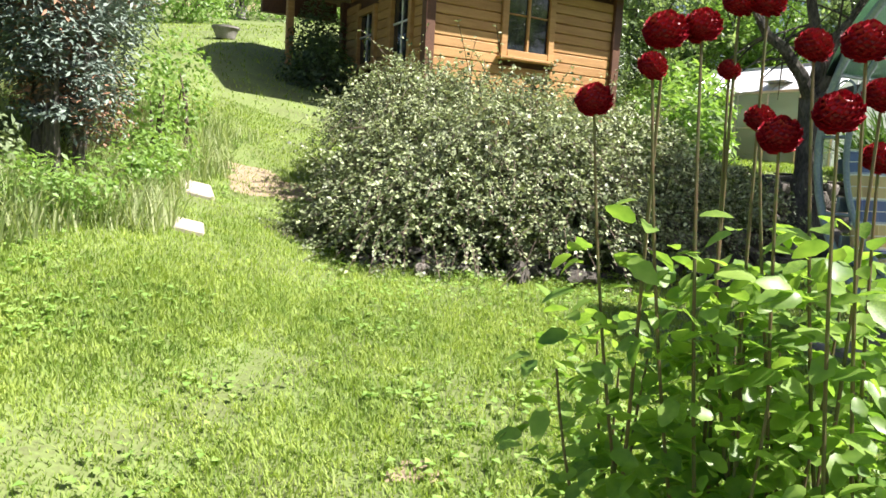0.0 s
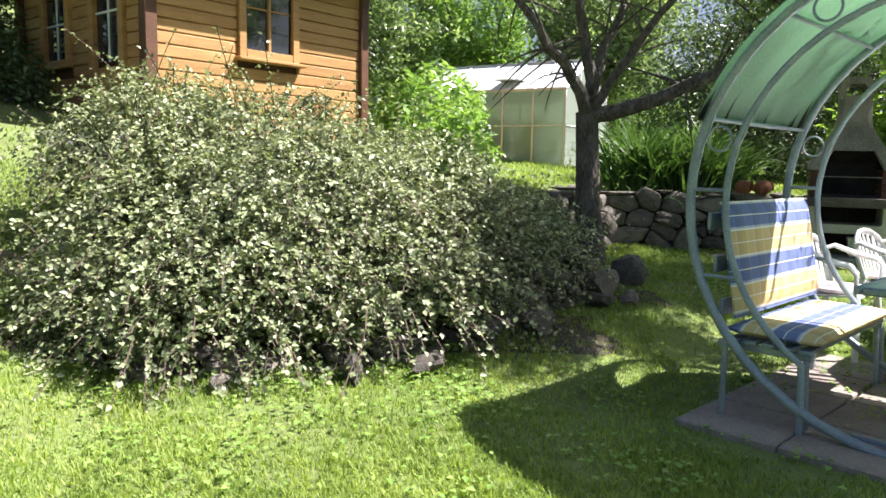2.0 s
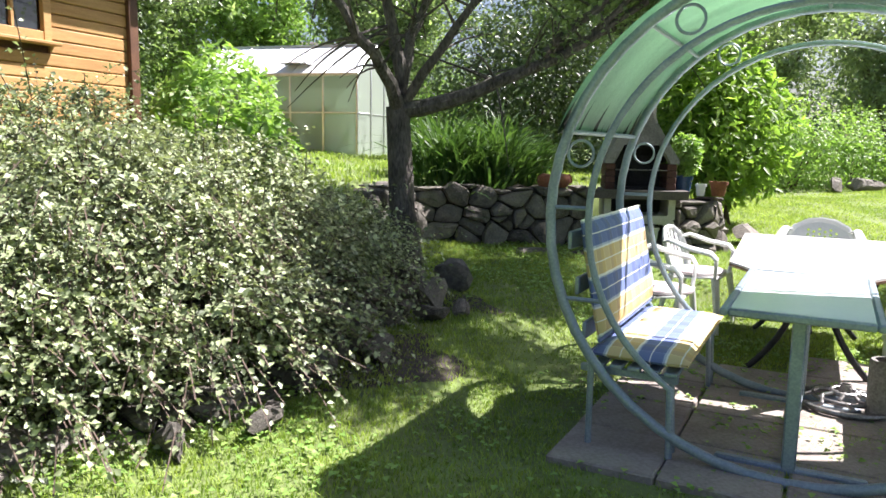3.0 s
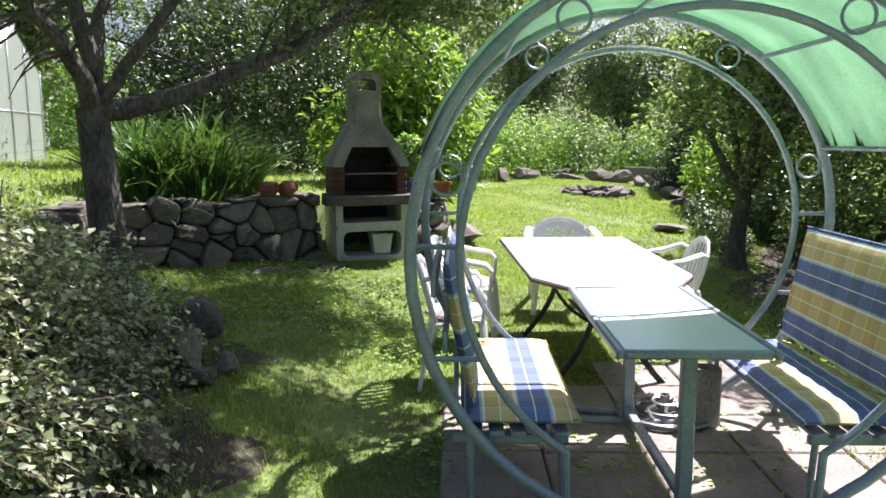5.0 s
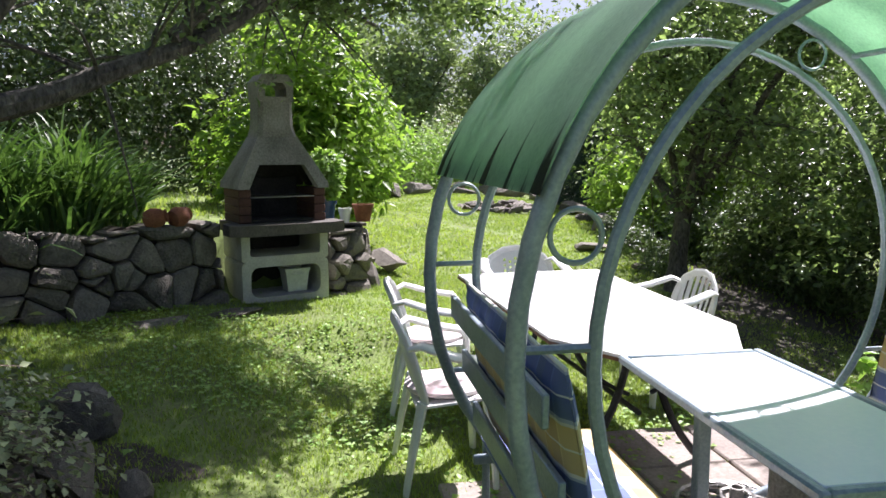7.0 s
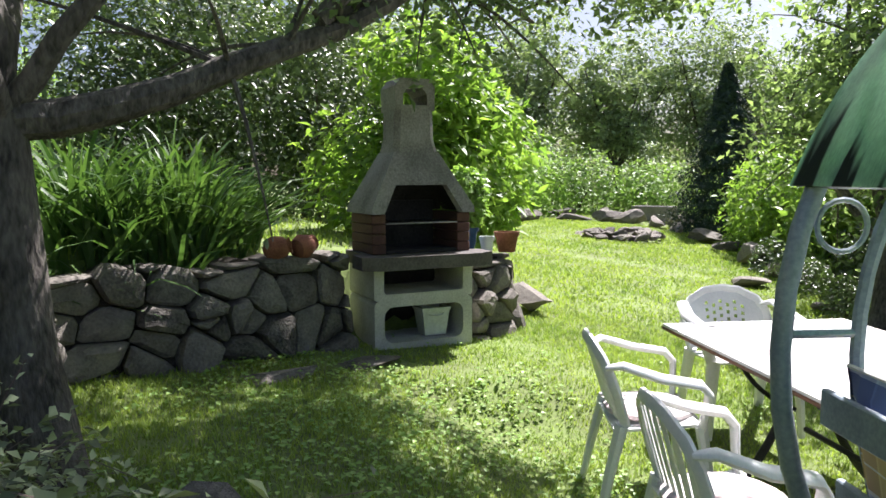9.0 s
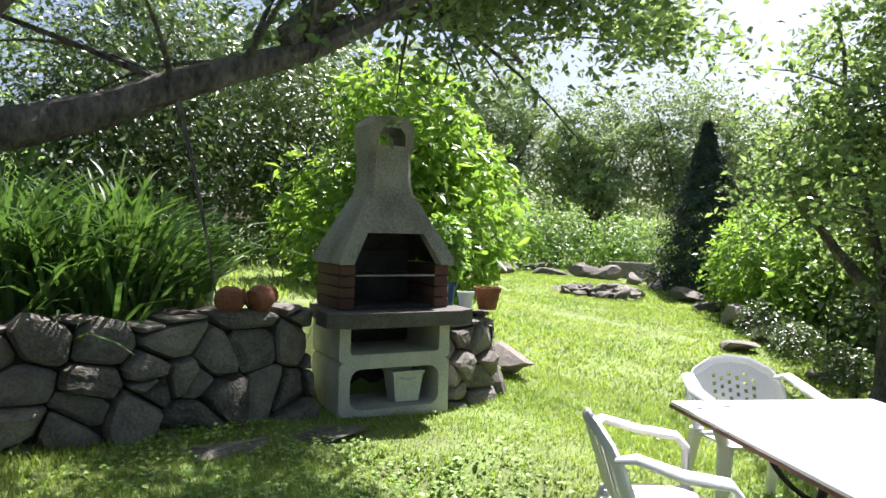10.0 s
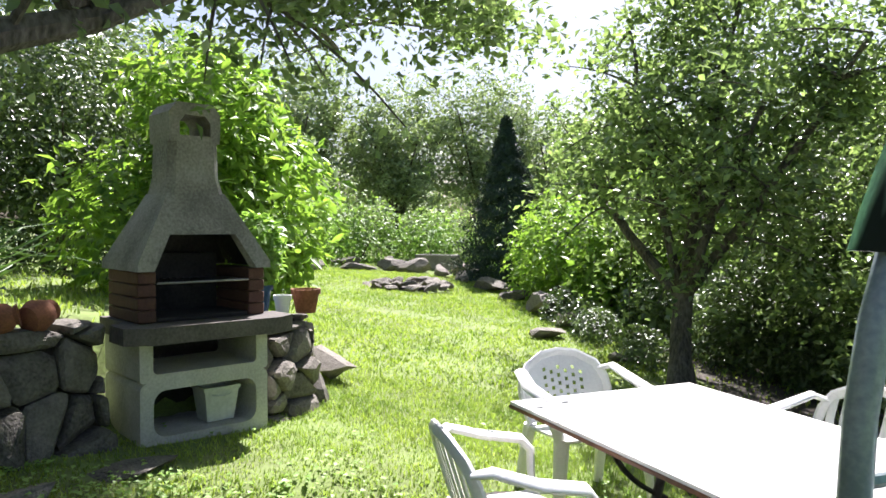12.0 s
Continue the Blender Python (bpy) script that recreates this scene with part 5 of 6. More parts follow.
# iris clump on the terrace
def iris(name, blobs, n, tall, label, seed):
    cx, cy = blobs[0][:2]
    s = thing(name, pose(cx, cy, at(cx, cy)), label, "plant")
    rng = np.random.default_rng(seed)
    c, r = np.array([b[:2] for b in blobs]), np.array([b[2] for b in blobs])
    w = rng.choice(len(blobs), n)
    a, q = rng.uniform(0, 6.283, n), np.sqrt(rng.random(n))
    x, y = c[w, 0] + r[w] * q * np.cos(a), c[w, 1] + r[w] * q * np.sin(a)
    z = height(x, y)
    t = a + rng.normal(0, 0.9, n)
    h = tall * rng.uniform(0.45, 1.05, n) * (0.82 + 0.28 * np.sin(7 * x) * np.cos(5 * y))
    lean = h * (0.15 + 0.95 * q * rng.random(n) + 0.3 * rng.random(n))
    dx, dy = np.cos(t), np.sin(t)
    tw = rng.uniform(0, 3.14, n)
    side = np.stack([np.cos(tw), np.sin(tw), 0 * tw], 1) * 0.016
    base = np.stack([x, y, z], 1)
    rows = []
    for k, wd in ((0, 0.8), (0.35, 1.0), (0.7, 0.85), (0.9, 0.5), (1.0, 0.05)):
        droop = k ** 3 * lean * 0.55
        p = base + np.stack([dx * lean * k * k, dy * lean * k * k, h * k - droop], 1)
        rows += [p - side * wd, p + side * wd]
    v = np.stack(rows, 1).reshape(-1, 3)
    i = np.arange(n)[:, None] * 10
    v = v.reshape(n, 10, 3) - np.array(s.matrix_world.translation)
    for b in range(len(blobs)):
        vb = v[w == b]
        i = np.arange(len(vb))[:, None] * 10
        f = np.concatenate([i + np.array([[2 * k, 2 * k + 1, 2 * k + 3, 2 * k + 2]]) for k in range(4)])
        part("leaf_fan", fast_mesh("leaf_fan", vb.reshape(-1, 3), f, IRIS), IRIS, s)
    return s


iris("iris_clump", [(5.2, 9.45, 0.4), (5.65, 9.2, 0.4), (6.1, 9.15, 0.38), (5.5, 9.8, 0.4), (6.1, 9.6, 0.4)], 1500, 1.05, "large clump of sword-leaved iris on the stone wall", 95)


# ---- patio slabs under the arbour ----
patio = thing("patio", ARB, "patio of weathered grey-brown concrete slabs under the arbour", "patio", kind="structure")
rp = random.Random(12)
SLAB = mesh_of("slab", Geo().box((0, 0, 0), (0.49, 0.49, 0.05), 0.008), PAVER)
for i in range(-2, 3):
    for j in range(-2, 3):
        if (i, j) in ((2, 2), (-2, 2), (-1, 2)):
            continue
        ob = part("slab", SLAB, PAVER, patio)
        ob.matrix_basis = pose(i * 0.5 + 0.26 + rp.uniform(-0.004, 0.004), j * 0.5 + 0.36 + rp.uniform(-0.004, 0.004), 0.004 + rp.uniform(-0.004, 0.004), rp.uniform(-0.4, 0.4), rp.uniform(-0.4, 0.4), rp.uniform(-0.6, 0.6))

def lay(x, y, turn):
    """Flat on the sloping ground."""
    e = 0.2
    up = Vector(((at(x - e, y) - at(x + e, y)) / (2 * e), (at(x, y - e) - at(x, y + e)) / (2 * e), 1)).normalized()
    return Matrix.Translation((x, y, at(x, y))) @ Vector((0, 0, 1)).rotation_difference(up).to_matrix().to_4x4() @ pose(0, 0, 0, 0, 0, turn)


# stepping stones and bare earth on the side path
PALE = material("pale_stone", (0.34, 0.3, 0.24), (0.48, 0.43, 0.35), 0.9, 6, 60, 0.4)
for i, (x, y, sx, sy, a) in enumerate(((-1.86, 6.45, 0.26, 0.4, 26), (-1.47, 5.3, 0.2, 0.26, 22))):
    st = thing("stepping_stone", lay(x, y, a), ("square pale stepping stone in the grass" if i == 0 else "small pale stepping stone in the grass"), "stepping stone", "stepping stones")
    part("stone", Geo().box((0, 0, 0.012), (sx, sy, 0.05), 0.012), PALE, st)
EARTH = material("sandy_earth", (0.25, 0.19, 0.12), (0.38, 0.29, 0.2), 0.95, 5, 60, 0.6)


def patch(name, x, y, rx, ry, seed, mat, label, cat):
    """A ragged patch that follows the ground just above it."""
    n, m = 40, 8
    vs, fs = [(x, y, at(x, y) + 0.008)], []
    for k in range(1, m + 1):
        for i in range(n):
            t = 6.283 * i / n
            q = (1 + 0.25 * math.sin(3 * t + seed) + 0.15 * math.sin(7 * t + 2 * seed)) * k / m
            px, py = x + rx * q * math.cos(t), y + ry * q * math.sin(t)
            vs.append((px, py, at(px, py) + (0.008 if k < m else -0.01)))
    fs += [(0, 1 + i, 1 + (i + 1) % n) for i in range(n)]
    for k in range(m - 1):
        fs += [(1 + k * n + i, 1 + (k + 1) * n + i, 1 + (k + 1) * n + (i + 1) % n, 1 + k * n + (i + 1) % n) for i in range(n)]
    return tagged(new(name, mesh_of(name, Geo().add(vs, fs), mat, 80)), label, cat, kind="structure")


patch("earth_path", -1.45, 7.15, 0.5, 0.3, 1.0, EARTH, "bare sandy earth across the side path", "path")
patch("earth_patch", -1.75, 3.3, 0.28, 0.1, 2.0, EARTH, "small bare earth patch in the lawn", "earth")
patch("earth_patch", 0.28, 2.8, 0.1, 0.07, 3.0, EARTH, "small bare earth patch in the lawn", "earth")
# the near-black colour also holds the shade under shrub and hedge
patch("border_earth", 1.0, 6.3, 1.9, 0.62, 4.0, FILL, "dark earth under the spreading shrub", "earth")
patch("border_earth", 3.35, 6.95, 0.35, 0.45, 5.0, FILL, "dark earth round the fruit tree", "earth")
patch("border_earth", 9.6, 3.2, 3.0, 1.2, 6.0, FILL, "earth under the apple tree and hedge, shade put into its dark colour", "earth")

# fire pit and loose rocks
pit = thing("fire_pit", pose(15.3, 7.5, at(15.3, 7.5)), "low fire pit ringed with pale flat stones on the lawn", "fire pit")
r9 = random.Random(9)
for i in range(26):
    a, q = 6.283 * i / 13, 0.72 if i < 13 else 0.5
    ob = part("stone", r9.choice(ROUNDED), STONE, pit)
    ob.matrix_basis = Matrix.LocRotScale((q * math.cos(a), q * math.sin(a), 0.06 + (0.05 if i >= 13 else 0)), Euler((r9.uniform(-0.3, 0.3), r9.uniform(-0.3, 0.3), r9.uniform(0, 6))), (0.34, 0.28, 0.14))
part("ash", Geo().lathe([(0.5, 0.0), (0.45, 0.04), (0.0, 0.06)], 20), SLATE, pit)
ROCKS = [(8.3, 7.28, 0.5, 0.46, 0.4), (16.0, 6.05, 0.95, 0.5, 0.34), (12.3, 5.0, 0.7, 0.5, 0.34), (18.4, 7.7, 1.0, 0.5, 0.45), (18.3, 8.2, 0.8, 0.5, 0.4), (16.4, 10.0, 0.8, 0.5, 0.42), (17.2, 9.8, 0.9, 0.5, 0.42), (17.9, 7.1, 0.8, 0.45, 0.34), (11.9, 4.7, 0.6, 0.5, 0.3), (11.3, 5.3, 0.62, 0.4, 0.22), (10.2, 4.6, 0.3, 0.25, 0.16), (13.3, 5.3, 0.95, 0.6, 0.42), (14.8, 5.6, 0.7, 0.4, 0.22), (17.2, 6.6, 0.7, 0.4, 0.3), (18.6, 6.6, 0.9, 0.5, 0.35), (19.2, 8.4, 0.8, 0.5, 0.35), (18.9, 9.4, 0.7, 0.5, 0.3), (18.0, 9.9, 0.6, 0.4, 0.3), (17.8, 8.9, 0.9, 0.4, 0.22), (3.1, 6.75, 0.34, 0.3, 0.3), (2.9, 6.5, 0.26, 0.22, 0.2), (3.55, 7.15, 0.36, 0.3, 0.34), (3.2, 6.55, 0.22, 0.2, 0.16), (1.2, 5.5, 0.34, 0.2, 0.2), (0.75, 5.47, 0.3, 0.2, 0.22), (2.15, 6.0, 0.34, 0.24, 0.2), (0.1, 5.5, 0.2, 0.16, 0.14)]
for x, y, a, b_, c_ in ROCKS:
    k = thing("rock", pose(x, y, at(x, y) + c_ * 0.3, 0, 0, r9.uniform(0, 360)), "rough grey field stone lying at the lawn's edge", "rock", "rocks along the lawn")
    ob = part("stone", r9.choice(ROUNDED), STONE, k)
    ob.matrix_basis = Matrix.Diagonal((a, b_, c_, 1))
trough = thing("stone_trough", pose(19.4, 7.3, at(19.4, 7.3), 0, 0, 65), "long pale concrete trough among rocks at the lawn's end", "trough")
g = Geo()
for y in (-0.2, 0.2):
    g.box((0, y, 0.2), (0.95, 0.06, 0.34), 0.01)
for x in (-0.45, 0.45):
    g.box((x, 0, 0.2), (0.06, 0.34, 0.34), 0.01)
g.box((0, 0, 0.05), (0.84, 0.34, 0.05), 0.01)
part("basin", g, CONCRETE, trough)
part("earth", Geo().box((0, 0, 0.27), (0.84, 0.34, 0.1), 0.01), SOIL, trough)

# ---- timber cabin on the terrace; x along its sunny wall, y along its porch side ----
CAB = Matrix(((0.866, -0.5, 0, -0.31), (0.5, 0.866, 0, 10.2), (0, 0, 1, 1.5), (0, 0, 0, 1)))
GLASS = bpy.data.materials.new("window_glass")
GLASS.use_nodes = True
gb = GLASS.node_tree.nodes["Principled BSDF"]
gb.inputs["Base Color"].default_value = (0.02, 0.025, 0.03, 1)
gb.inputs["Roughness"].default_value, gb.inputs["Specular IOR Level"].default_value = 0.04, 0.9


def cabin():
    c = thing("timber_cabin", CAB, "honey-brown timber garden cabin with a porch and dark posts", "cabin")
    H, LX, LY, bh = 1.98, 3.05, 3.2, 0.135
    win = (1.18, 1.85, 1.02, 1.78)
    south = part("south_wall", Geo().box((LX / 2, 0.07, H / 2), (LX - 0.05, 0.03, H), 0.004), DARK_WOOD, c)
    for k in range(int(H / bh)):
        z0 = k * bh
        spans = [(0.06, LX)] if not (z0 + bh > win[2] - 0.1 and z0 < win[3] + 0.1) else [(0.06, win[0] - 0.1), (win[1] + 0.1, LX)]
        for a, b_ in spans:
            part("board", Geo().box(((a + b_) / 2, 0.03, z0 + bh / 2), (b_ - a, 0.05, bh - 0.006), 0.012), WOOD, south)
    w = thing("window", Matrix(), "", "")
    for key in ("label", "category"):
        if key in w:
            del w[key]
    w.parent = c
    cx, cz = (win[0] + win[1]) / 2, (win[2] + win[3]) / 2
    for x in (win[0] - 0.05, win[1] + 0.05):
        part("window_frame", Geo().box((x, -0.005, cz), (0.1, 0.06, win[3] - win[2] + 0.2), 0.008), WOOD, w)
    for z in (win[2] - 0.05, win[3] + 0.05):
        part("window_frame", Geo().box((cx, -0.005, z), (win[1] - win[0] - 0.002, 0.056, 0.1), 0.008), WOOD, w)
    part("window_sill", Geo().box((cx, -0.05, win[2] - 0.12), (win[1] - win[0] + 0.3, 0.14, 0.04), 0.01), WOOD, w, "pale wooden sill")
    part("mullion", Geo().box((cx, 0.0, cz), (0.04, 0.04, win[3] - win[2]), 0.006), WOOD, w)
    for s in (-1, 1):
        part("pane", Geo().box((cx + s * (win[1] - win[0]) / 4, 0.02, cz), ((win[1] - win[0]) / 2 - 0.04, 0.008, win[3] - win[2] - 0.004), 0.002), GLASS, w)
        part("glazing_bar", Geo().box((cx + s * 0.167, 0.008, cz + 0.1), (0.3, 0.02, 0.02), 0.004), WOOD, w)
    west = part("west_wall", Geo().box((0.07, LY / 2, H / 2), (0.03, LY - 0.05, H), 0.004), DARK_WOOD, c)
    holes = ((0.55, 1.24, 0.0, 1.85), (1.86, 2.56, 0.85, 1.7))
    for k in range(int(H / bh)):
        z0 = k * bh
        cuts = [0.06]
        for a, b_, lo, hi in holes:
            if z0 + bh > lo - 0.06 and z0 < hi + 0.06:
                cuts += [a - 0.06, b_ + 0.06]
        cuts.append(LY)
        for a, b_ in zip(cuts[::2], cuts[1::2]):
            part("board", Geo().box((0.03, (a + b_) / 2, z0 + bh / 2), (0.05, b_ - a, bh - 0.006), 0.012), WOOD, west)
    for nm, (a, b_, lo, hi) in (("door", holes[0]), ("porch_window", holes[1])):
        d = new(nm)
        d.parent = c
        for y in (a, b_):
            part("jamb", Geo().box((-0.005, y, (lo + hi) / 2), (0.07, 0.1, hi - lo + 0.1), 0.008), WOOD, d)
        for z in ((hi,) if nm == "door" else (lo, hi)):
            part("rail", Geo().box((-0.004, (a + b_) / 2, z), (0.066, b_ - a - 0.1, 0.1), 0.008), WOOD, d)
        part("pane", Geo().box((0.03, (a + b_) / 2, (max(lo, 0.75) + hi) / 2), (0.008, b_ - a - 0.1, hi - max(lo, 0.75) - 0.1), 0.002), GLASS, d)
        part("glazing_bar", Geo().box((0.015, (a + b_) / 2, (max(lo, 0.75) + hi) / 2), (0.02, 0.025, hi - max(lo, 0.75) - 0.1), 0.004), WHITE_TRIM, d)
        part("glazing_bar", Geo().box((0.015, (a + b_) / 2, (max(lo, 0.75) + hi) / 2 + 0.05), (0.021, b_ - a - 0.1, 0.025), 0.004), WHITE_TRIM, d)
        if nm == "door":
            part("door_panel", Geo().box((0.03, (a + b_) / 2, 0.38), (0.04, b_ - a - 0.1, 0.74), 0.01), WOOD, d)
            part("door_handle", Geo().tube([(-0.05, b_ - 0.12, 1.0), (-0.05, b_ - 0.22, 1.0)], 0.01, 6), IRON, d)
    for x, y in ((0.0, 0.0), (LX, 0.0), (0.0, LY), (LX, LY)):
        part("corner_post", Geo().box((x, y + 0.02, H / 2), (0.14, 0.14, H + 0.001), 0.01), DARK_WOOD, c, "dark-stained corner post")
    part("east_wall", Geo().box((LX - 0.03, LY / 2, H / 2), (0.06, LY - 0.2, H), 0.006), WOOD, c)
    part("north_wall", Geo().box((LX / 2, LY - 0.03, H / 2), (LX - 0.2, 0.06, H), 0.006), WOOD, c)
    part("floor_slab", Geo().box((LX / 2 - 0.5, LY / 2, -0.25), (LX + 1.1, LY + 0.1, 0.46), 0.01), CONCRETE, c)
    for y in (LY - 0.25,):
        part("porch_post", Geo().box((-1.0, y, H / 2), (0.11, 0.11, H), 0.01), WOOD, c)
    # roof: two slopes, eaves on the long sides
    x0, x1, eave, ridge = -1.35, LX + 0.45, H + 0.02, H + 0.95
    for s in (0, 1):
        ya, yb = (-0.37, LY / 2) if s == 0 else (LY + 0.48, LY / 2)
        vs = [(x0, ya, eave), (x1, ya, eave), (x1, yb, ridge), (x0, yb, ridge)]
        vs += [(x, y, z + 0.09) for x, y, z in vs]
        part("roof_slope", Geo().add(vs, [(0, 1, 2, 3), (7, 6, 5, 4), (0, 4, 5, 1), (1, 5, 6, 2), (2, 6, 7, 3), (3, 7, 4, 0)]), DARK_WOOD, c, "dark boarded roof", 20)
        vs = [(x0 - 0.03, ya * 1.0 + (-0.03 if s == 0 else 0.03), eave + 0.094), (x1 + 0.03, ya + (-0.03 if s == 0 else 0.03), eave + 0.094), (x1 + 0.03, yb, ridge + 0.094), (x0 - 0.03, yb, ridge + 0.094)]
        vs += [(x, y, z + 0.02) for x, y, z in vs]
        part("roof_felt", Geo().add(vs, [(0, 1, 2, 3), (7, 6, 5, 4), (0, 4, 5, 1), (1, 5, 6, 2), (2, 6, 7, 3), (3, 7, 4, 0)]), SLATE, c, "grey roofing felt with a pale drip edge", 20)
    part("gutter", Geo().tube([(x0, -0.41, eave + 0.04), (x1, -0.41, eave + 0.04)], 0.045, 10), ZINC, c, "zinc gutter")
    part("porch_beam", Geo().box((x0 / 2 - 0.02, LY + 0.3, H - 0.13), (-x0 - 0.1, 0.12, 0.3), 0.01), DARK_WOOD, c, "dark-stained porch beam")
    part("gable", Geo().add([(0.03, 0.1, H), (0.03, LY - 0.1, H), (0.03, LY / 2, ridge - 0.05), (0.09, 0.1, H), (0.09, LY - 0.1, H), (0.09, LY / 2, ridge - 0.05)], [(0, 1, 2), (5, 4, 3), (0, 3, 4, 1), (1, 4, 5, 2), (2, 5, 3, 0)]), WOOD, c)
    return c


WHITE_TRIM = material("white_trim", (0.68, 0.68, 0.66), (0.8, 0.8, 0.78), 0.5, 6, 60, 0.05)
ZINC = material("zinc", (0.4, 0.42, 0.44), (0.6, 0.62, 0.64), 0.35, 6, 60, 0.05, metal=0.8)
cabin()

# ---- greenhouse ----
PANE = bpy.data.materials.new("twin_wall_pane")
PANE.use_nodes = True
pn, pl = PANE.node_tree.nodes, PANE.node_tree.links
pb = pn["Principled BSDF"]
pb.inputs["Base Color"].default_value, pb.inputs["Roughness"].default_value = (0.62, 0.68, 0.6, 1), 0.15
tl_, tp_, m1_, m2_ = pn.new("ShaderNodeBsdfTranslucent"), pn.new("ShaderNodeBsdfTransparent"), pn.new("ShaderNodeMixShader"), pn.new("ShaderNodeMixShader")
tl_.inputs[0].default_value, tp_.inputs[0].default_value = (0.75, 0.82, 0.75, 1), (0.85, 0.9, 0.85, 1)
m1_.inputs[0].default_value, m2_.inputs[0].default_value = 0.4, 0.45
pl.new(pb.outputs[0], m1_.inputs[1])
pl.new(tl_.outputs[0], m1_.inputs[2])
pl.new(m1_.outputs[0], m2_.inputs[1])
pl.new(tp_.outputs[0], m2_.inputs[2])
pl.new(m2_.outputs[0], pn["Material Output"].inputs[0])
ROOF_PANE = material("white_roof_panel", (0.78, 0.79, 0.78), (0.86, 0.87, 0.86), 0.25, 3, 40, 0.02)
ALU = material("aluminium", (0.55, 0.56, 0.57), (0.72, 0.73, 0.74), 0.35, 10, 80, 0.05, metal=0.85)


def greenhouse():
    m = Matrix(((0.8, -0.6, 0, 6.35), (0.6, 0.8, 0, 13.34), (0, 0, 1, 1.17), (0, 0, 0, 1)))
    g = thing("greenhouse", m, "small aluminium greenhouse with milky panels and a bright roof", "greenhouse")
    W, L, E, R = 1.9, 3.1, 1.42, 2.0
    k = 5
    for x in (0, W):
        for i in range(k):
            y0, y1 = L * i / k, L * (i + 1) / k
            part("pane", Geo().box((x, (y0 + y1) / 2, E / 2), (0.008, y1 - y0 - 0.03, E - 0.06), 0.002), PANE, g)
    for i in range(k + 1):
        for x in (0, W):
            part("stud", Geo().box((x, L * i / k, E / 2), (0.035, 0.035, E), 0.004), ALU, g)
    sl = math.hypot(W / 2, R - E)
    ang = math.degrees(math.atan2(R - E, W / 2))
    for s in (-1, 1):
        for i in range(k):
            ob = part("roof_pane", Geo().box((0, 0, 0), (sl - 0.03, L / k - 0.03, 0.008), 0.002), ROOF_PANE, g)
            ob.matrix_basis = pose(W / 2 + s * W / 4, L * (i + 0.5) / k, (E + R) / 2, 0, s * ang, 0)
        for i in range(k + 1):
            part("rafter", Geo().tube([(W / 2 + s * W / 2, L * i / k, E), (W / 2, L * i / k, R)], 0.016, 4), ALU, g)
        part("eave_rail", Geo().box((W / 2 + s * W / 2, L / 2, E), (0.05, L + 0.04, 0.05), 0.006), ALU, g)
        part("sill", Geo().box((W / 2 + s * W / 2, L / 2, 0.03), (0.06, L + 0.04, 0.08), 0.006), ALU, g)
        part("mid_rail", Geo().box((W / 2 + s * (W / 2 + 0.003), L / 2, 0.78), (0.025, L, 0.025), 0.004), ALU, g)
    part("ridge", Geo().box((W / 2, L / 2, R + 0.01), (0.06, L + 0.04, 0.05), 0.006), ALU, g)
    for y in (0, L):
        for x0, x1 in ((0, 0.62), (0.62, 1.28), (1.28, W)):
            top = lambda x: E + (R - E) * (1 - abs(x - W / 2) / (W / 2))
            xs_ = [x0 + 0.015, x1 - 0.015]
            poly = [(xs_[0], 0.05), (xs_[1], 0.05), (xs_[1], top(xs_[1]) - 0.03)] + ([(W / 2, R - 0.03)] if x0 < W / 2 < x1 else []) + [(xs_[0], top(xs_[0]) - 0.03)]
            part("end_pane", Geo().prism(poly, y - 0.004, y + 0.004), PANE, g)
        for x in (0.62, 1.28):
            part("door_post", Geo().box((x, y, 0.87), (0.04, 0.04, 1.74), 0.004), ALU, g)
        part("end_rail", Geo().box((W / 2, y, 0.78), (W, 0.025, 0.025), 0.004), ALU, g)
    part("vent", Geo().box((0.22, 1.2, E + 0.2), (0.4, 0.5, 0.02), 0.004), ALU, g, "roof vent flap")
    for z in (0.5, 0.9):
        part("shelf", Geo().box((1.5, L / 2, z), (0.5, L - 0.3, 0.02), 0.004), ALU, g)
    return g


greenhouse()
shrub("greenhouse_plant", [(6.25, 14.2, 1.6, 0.35, 0.5, 0.45), (5.65, 15.05, 1.65, 0.35, 0.5, 0.5)], 2500, 0.1, LIGHT_LEAF, "light green vegetable plants growing inside the greenhouse", 131, 6, "plant")


# ---- houses beyond ----
def house(m, w, d, h, wall, roof, label, floors=2):
    o = thing("house", m, label, "house")
    part("wall", Geo().box((0, 0, h / 2 - 1), (w, d, h + 2), 0.02), wall, o)
    ov = 0.5
    for s in (-1, 1):
        vs = [(-w / 2 - ov, s * (d / 2 + ov), h - 0.2), (w / 2 + ov, s * (d / 2 + ov), h - 0.2), (w / 2 + ov, 0, h + d * 0.4), (-w / 2 - ov, 0, h + d * 0.4)]
        vs += [(x, y, z + 0.2) for x, y, z in vs]
        part("roof", Geo().add(vs, [(0, 1, 2, 3), (7, 6, 5, 4), (0, 4, 5, 1), (1, 5, 6, 2), (2, 6, 7, 3), (3, 7, 4, 0)]), roof, o, "", 20)
    part("chimney", Geo().box((w * 0.2, 0.3, h + d * 0.4 + 0.3), (0.6, 0.6, 1.6), 0.02), BRICK, o)
    for s in (-1, 1):
        for f in range(floors):
            for i in range(3):
                win = part("window", Geo().box((-w / 3 + i * w / 3, s * (d / 2 + 0.01), 1.4 + f * 2.7), (1.2, 0.06, 1.3), 0.01), WHITE_TRIM, o)
                part("pane", Geo().box((-w / 3 + i * w / 3, s * (d / 2 + 0.045), 1.4 + f * 2.7), (1.0, 0.02, 1.1), 0.004), GLASS, win)
    return o


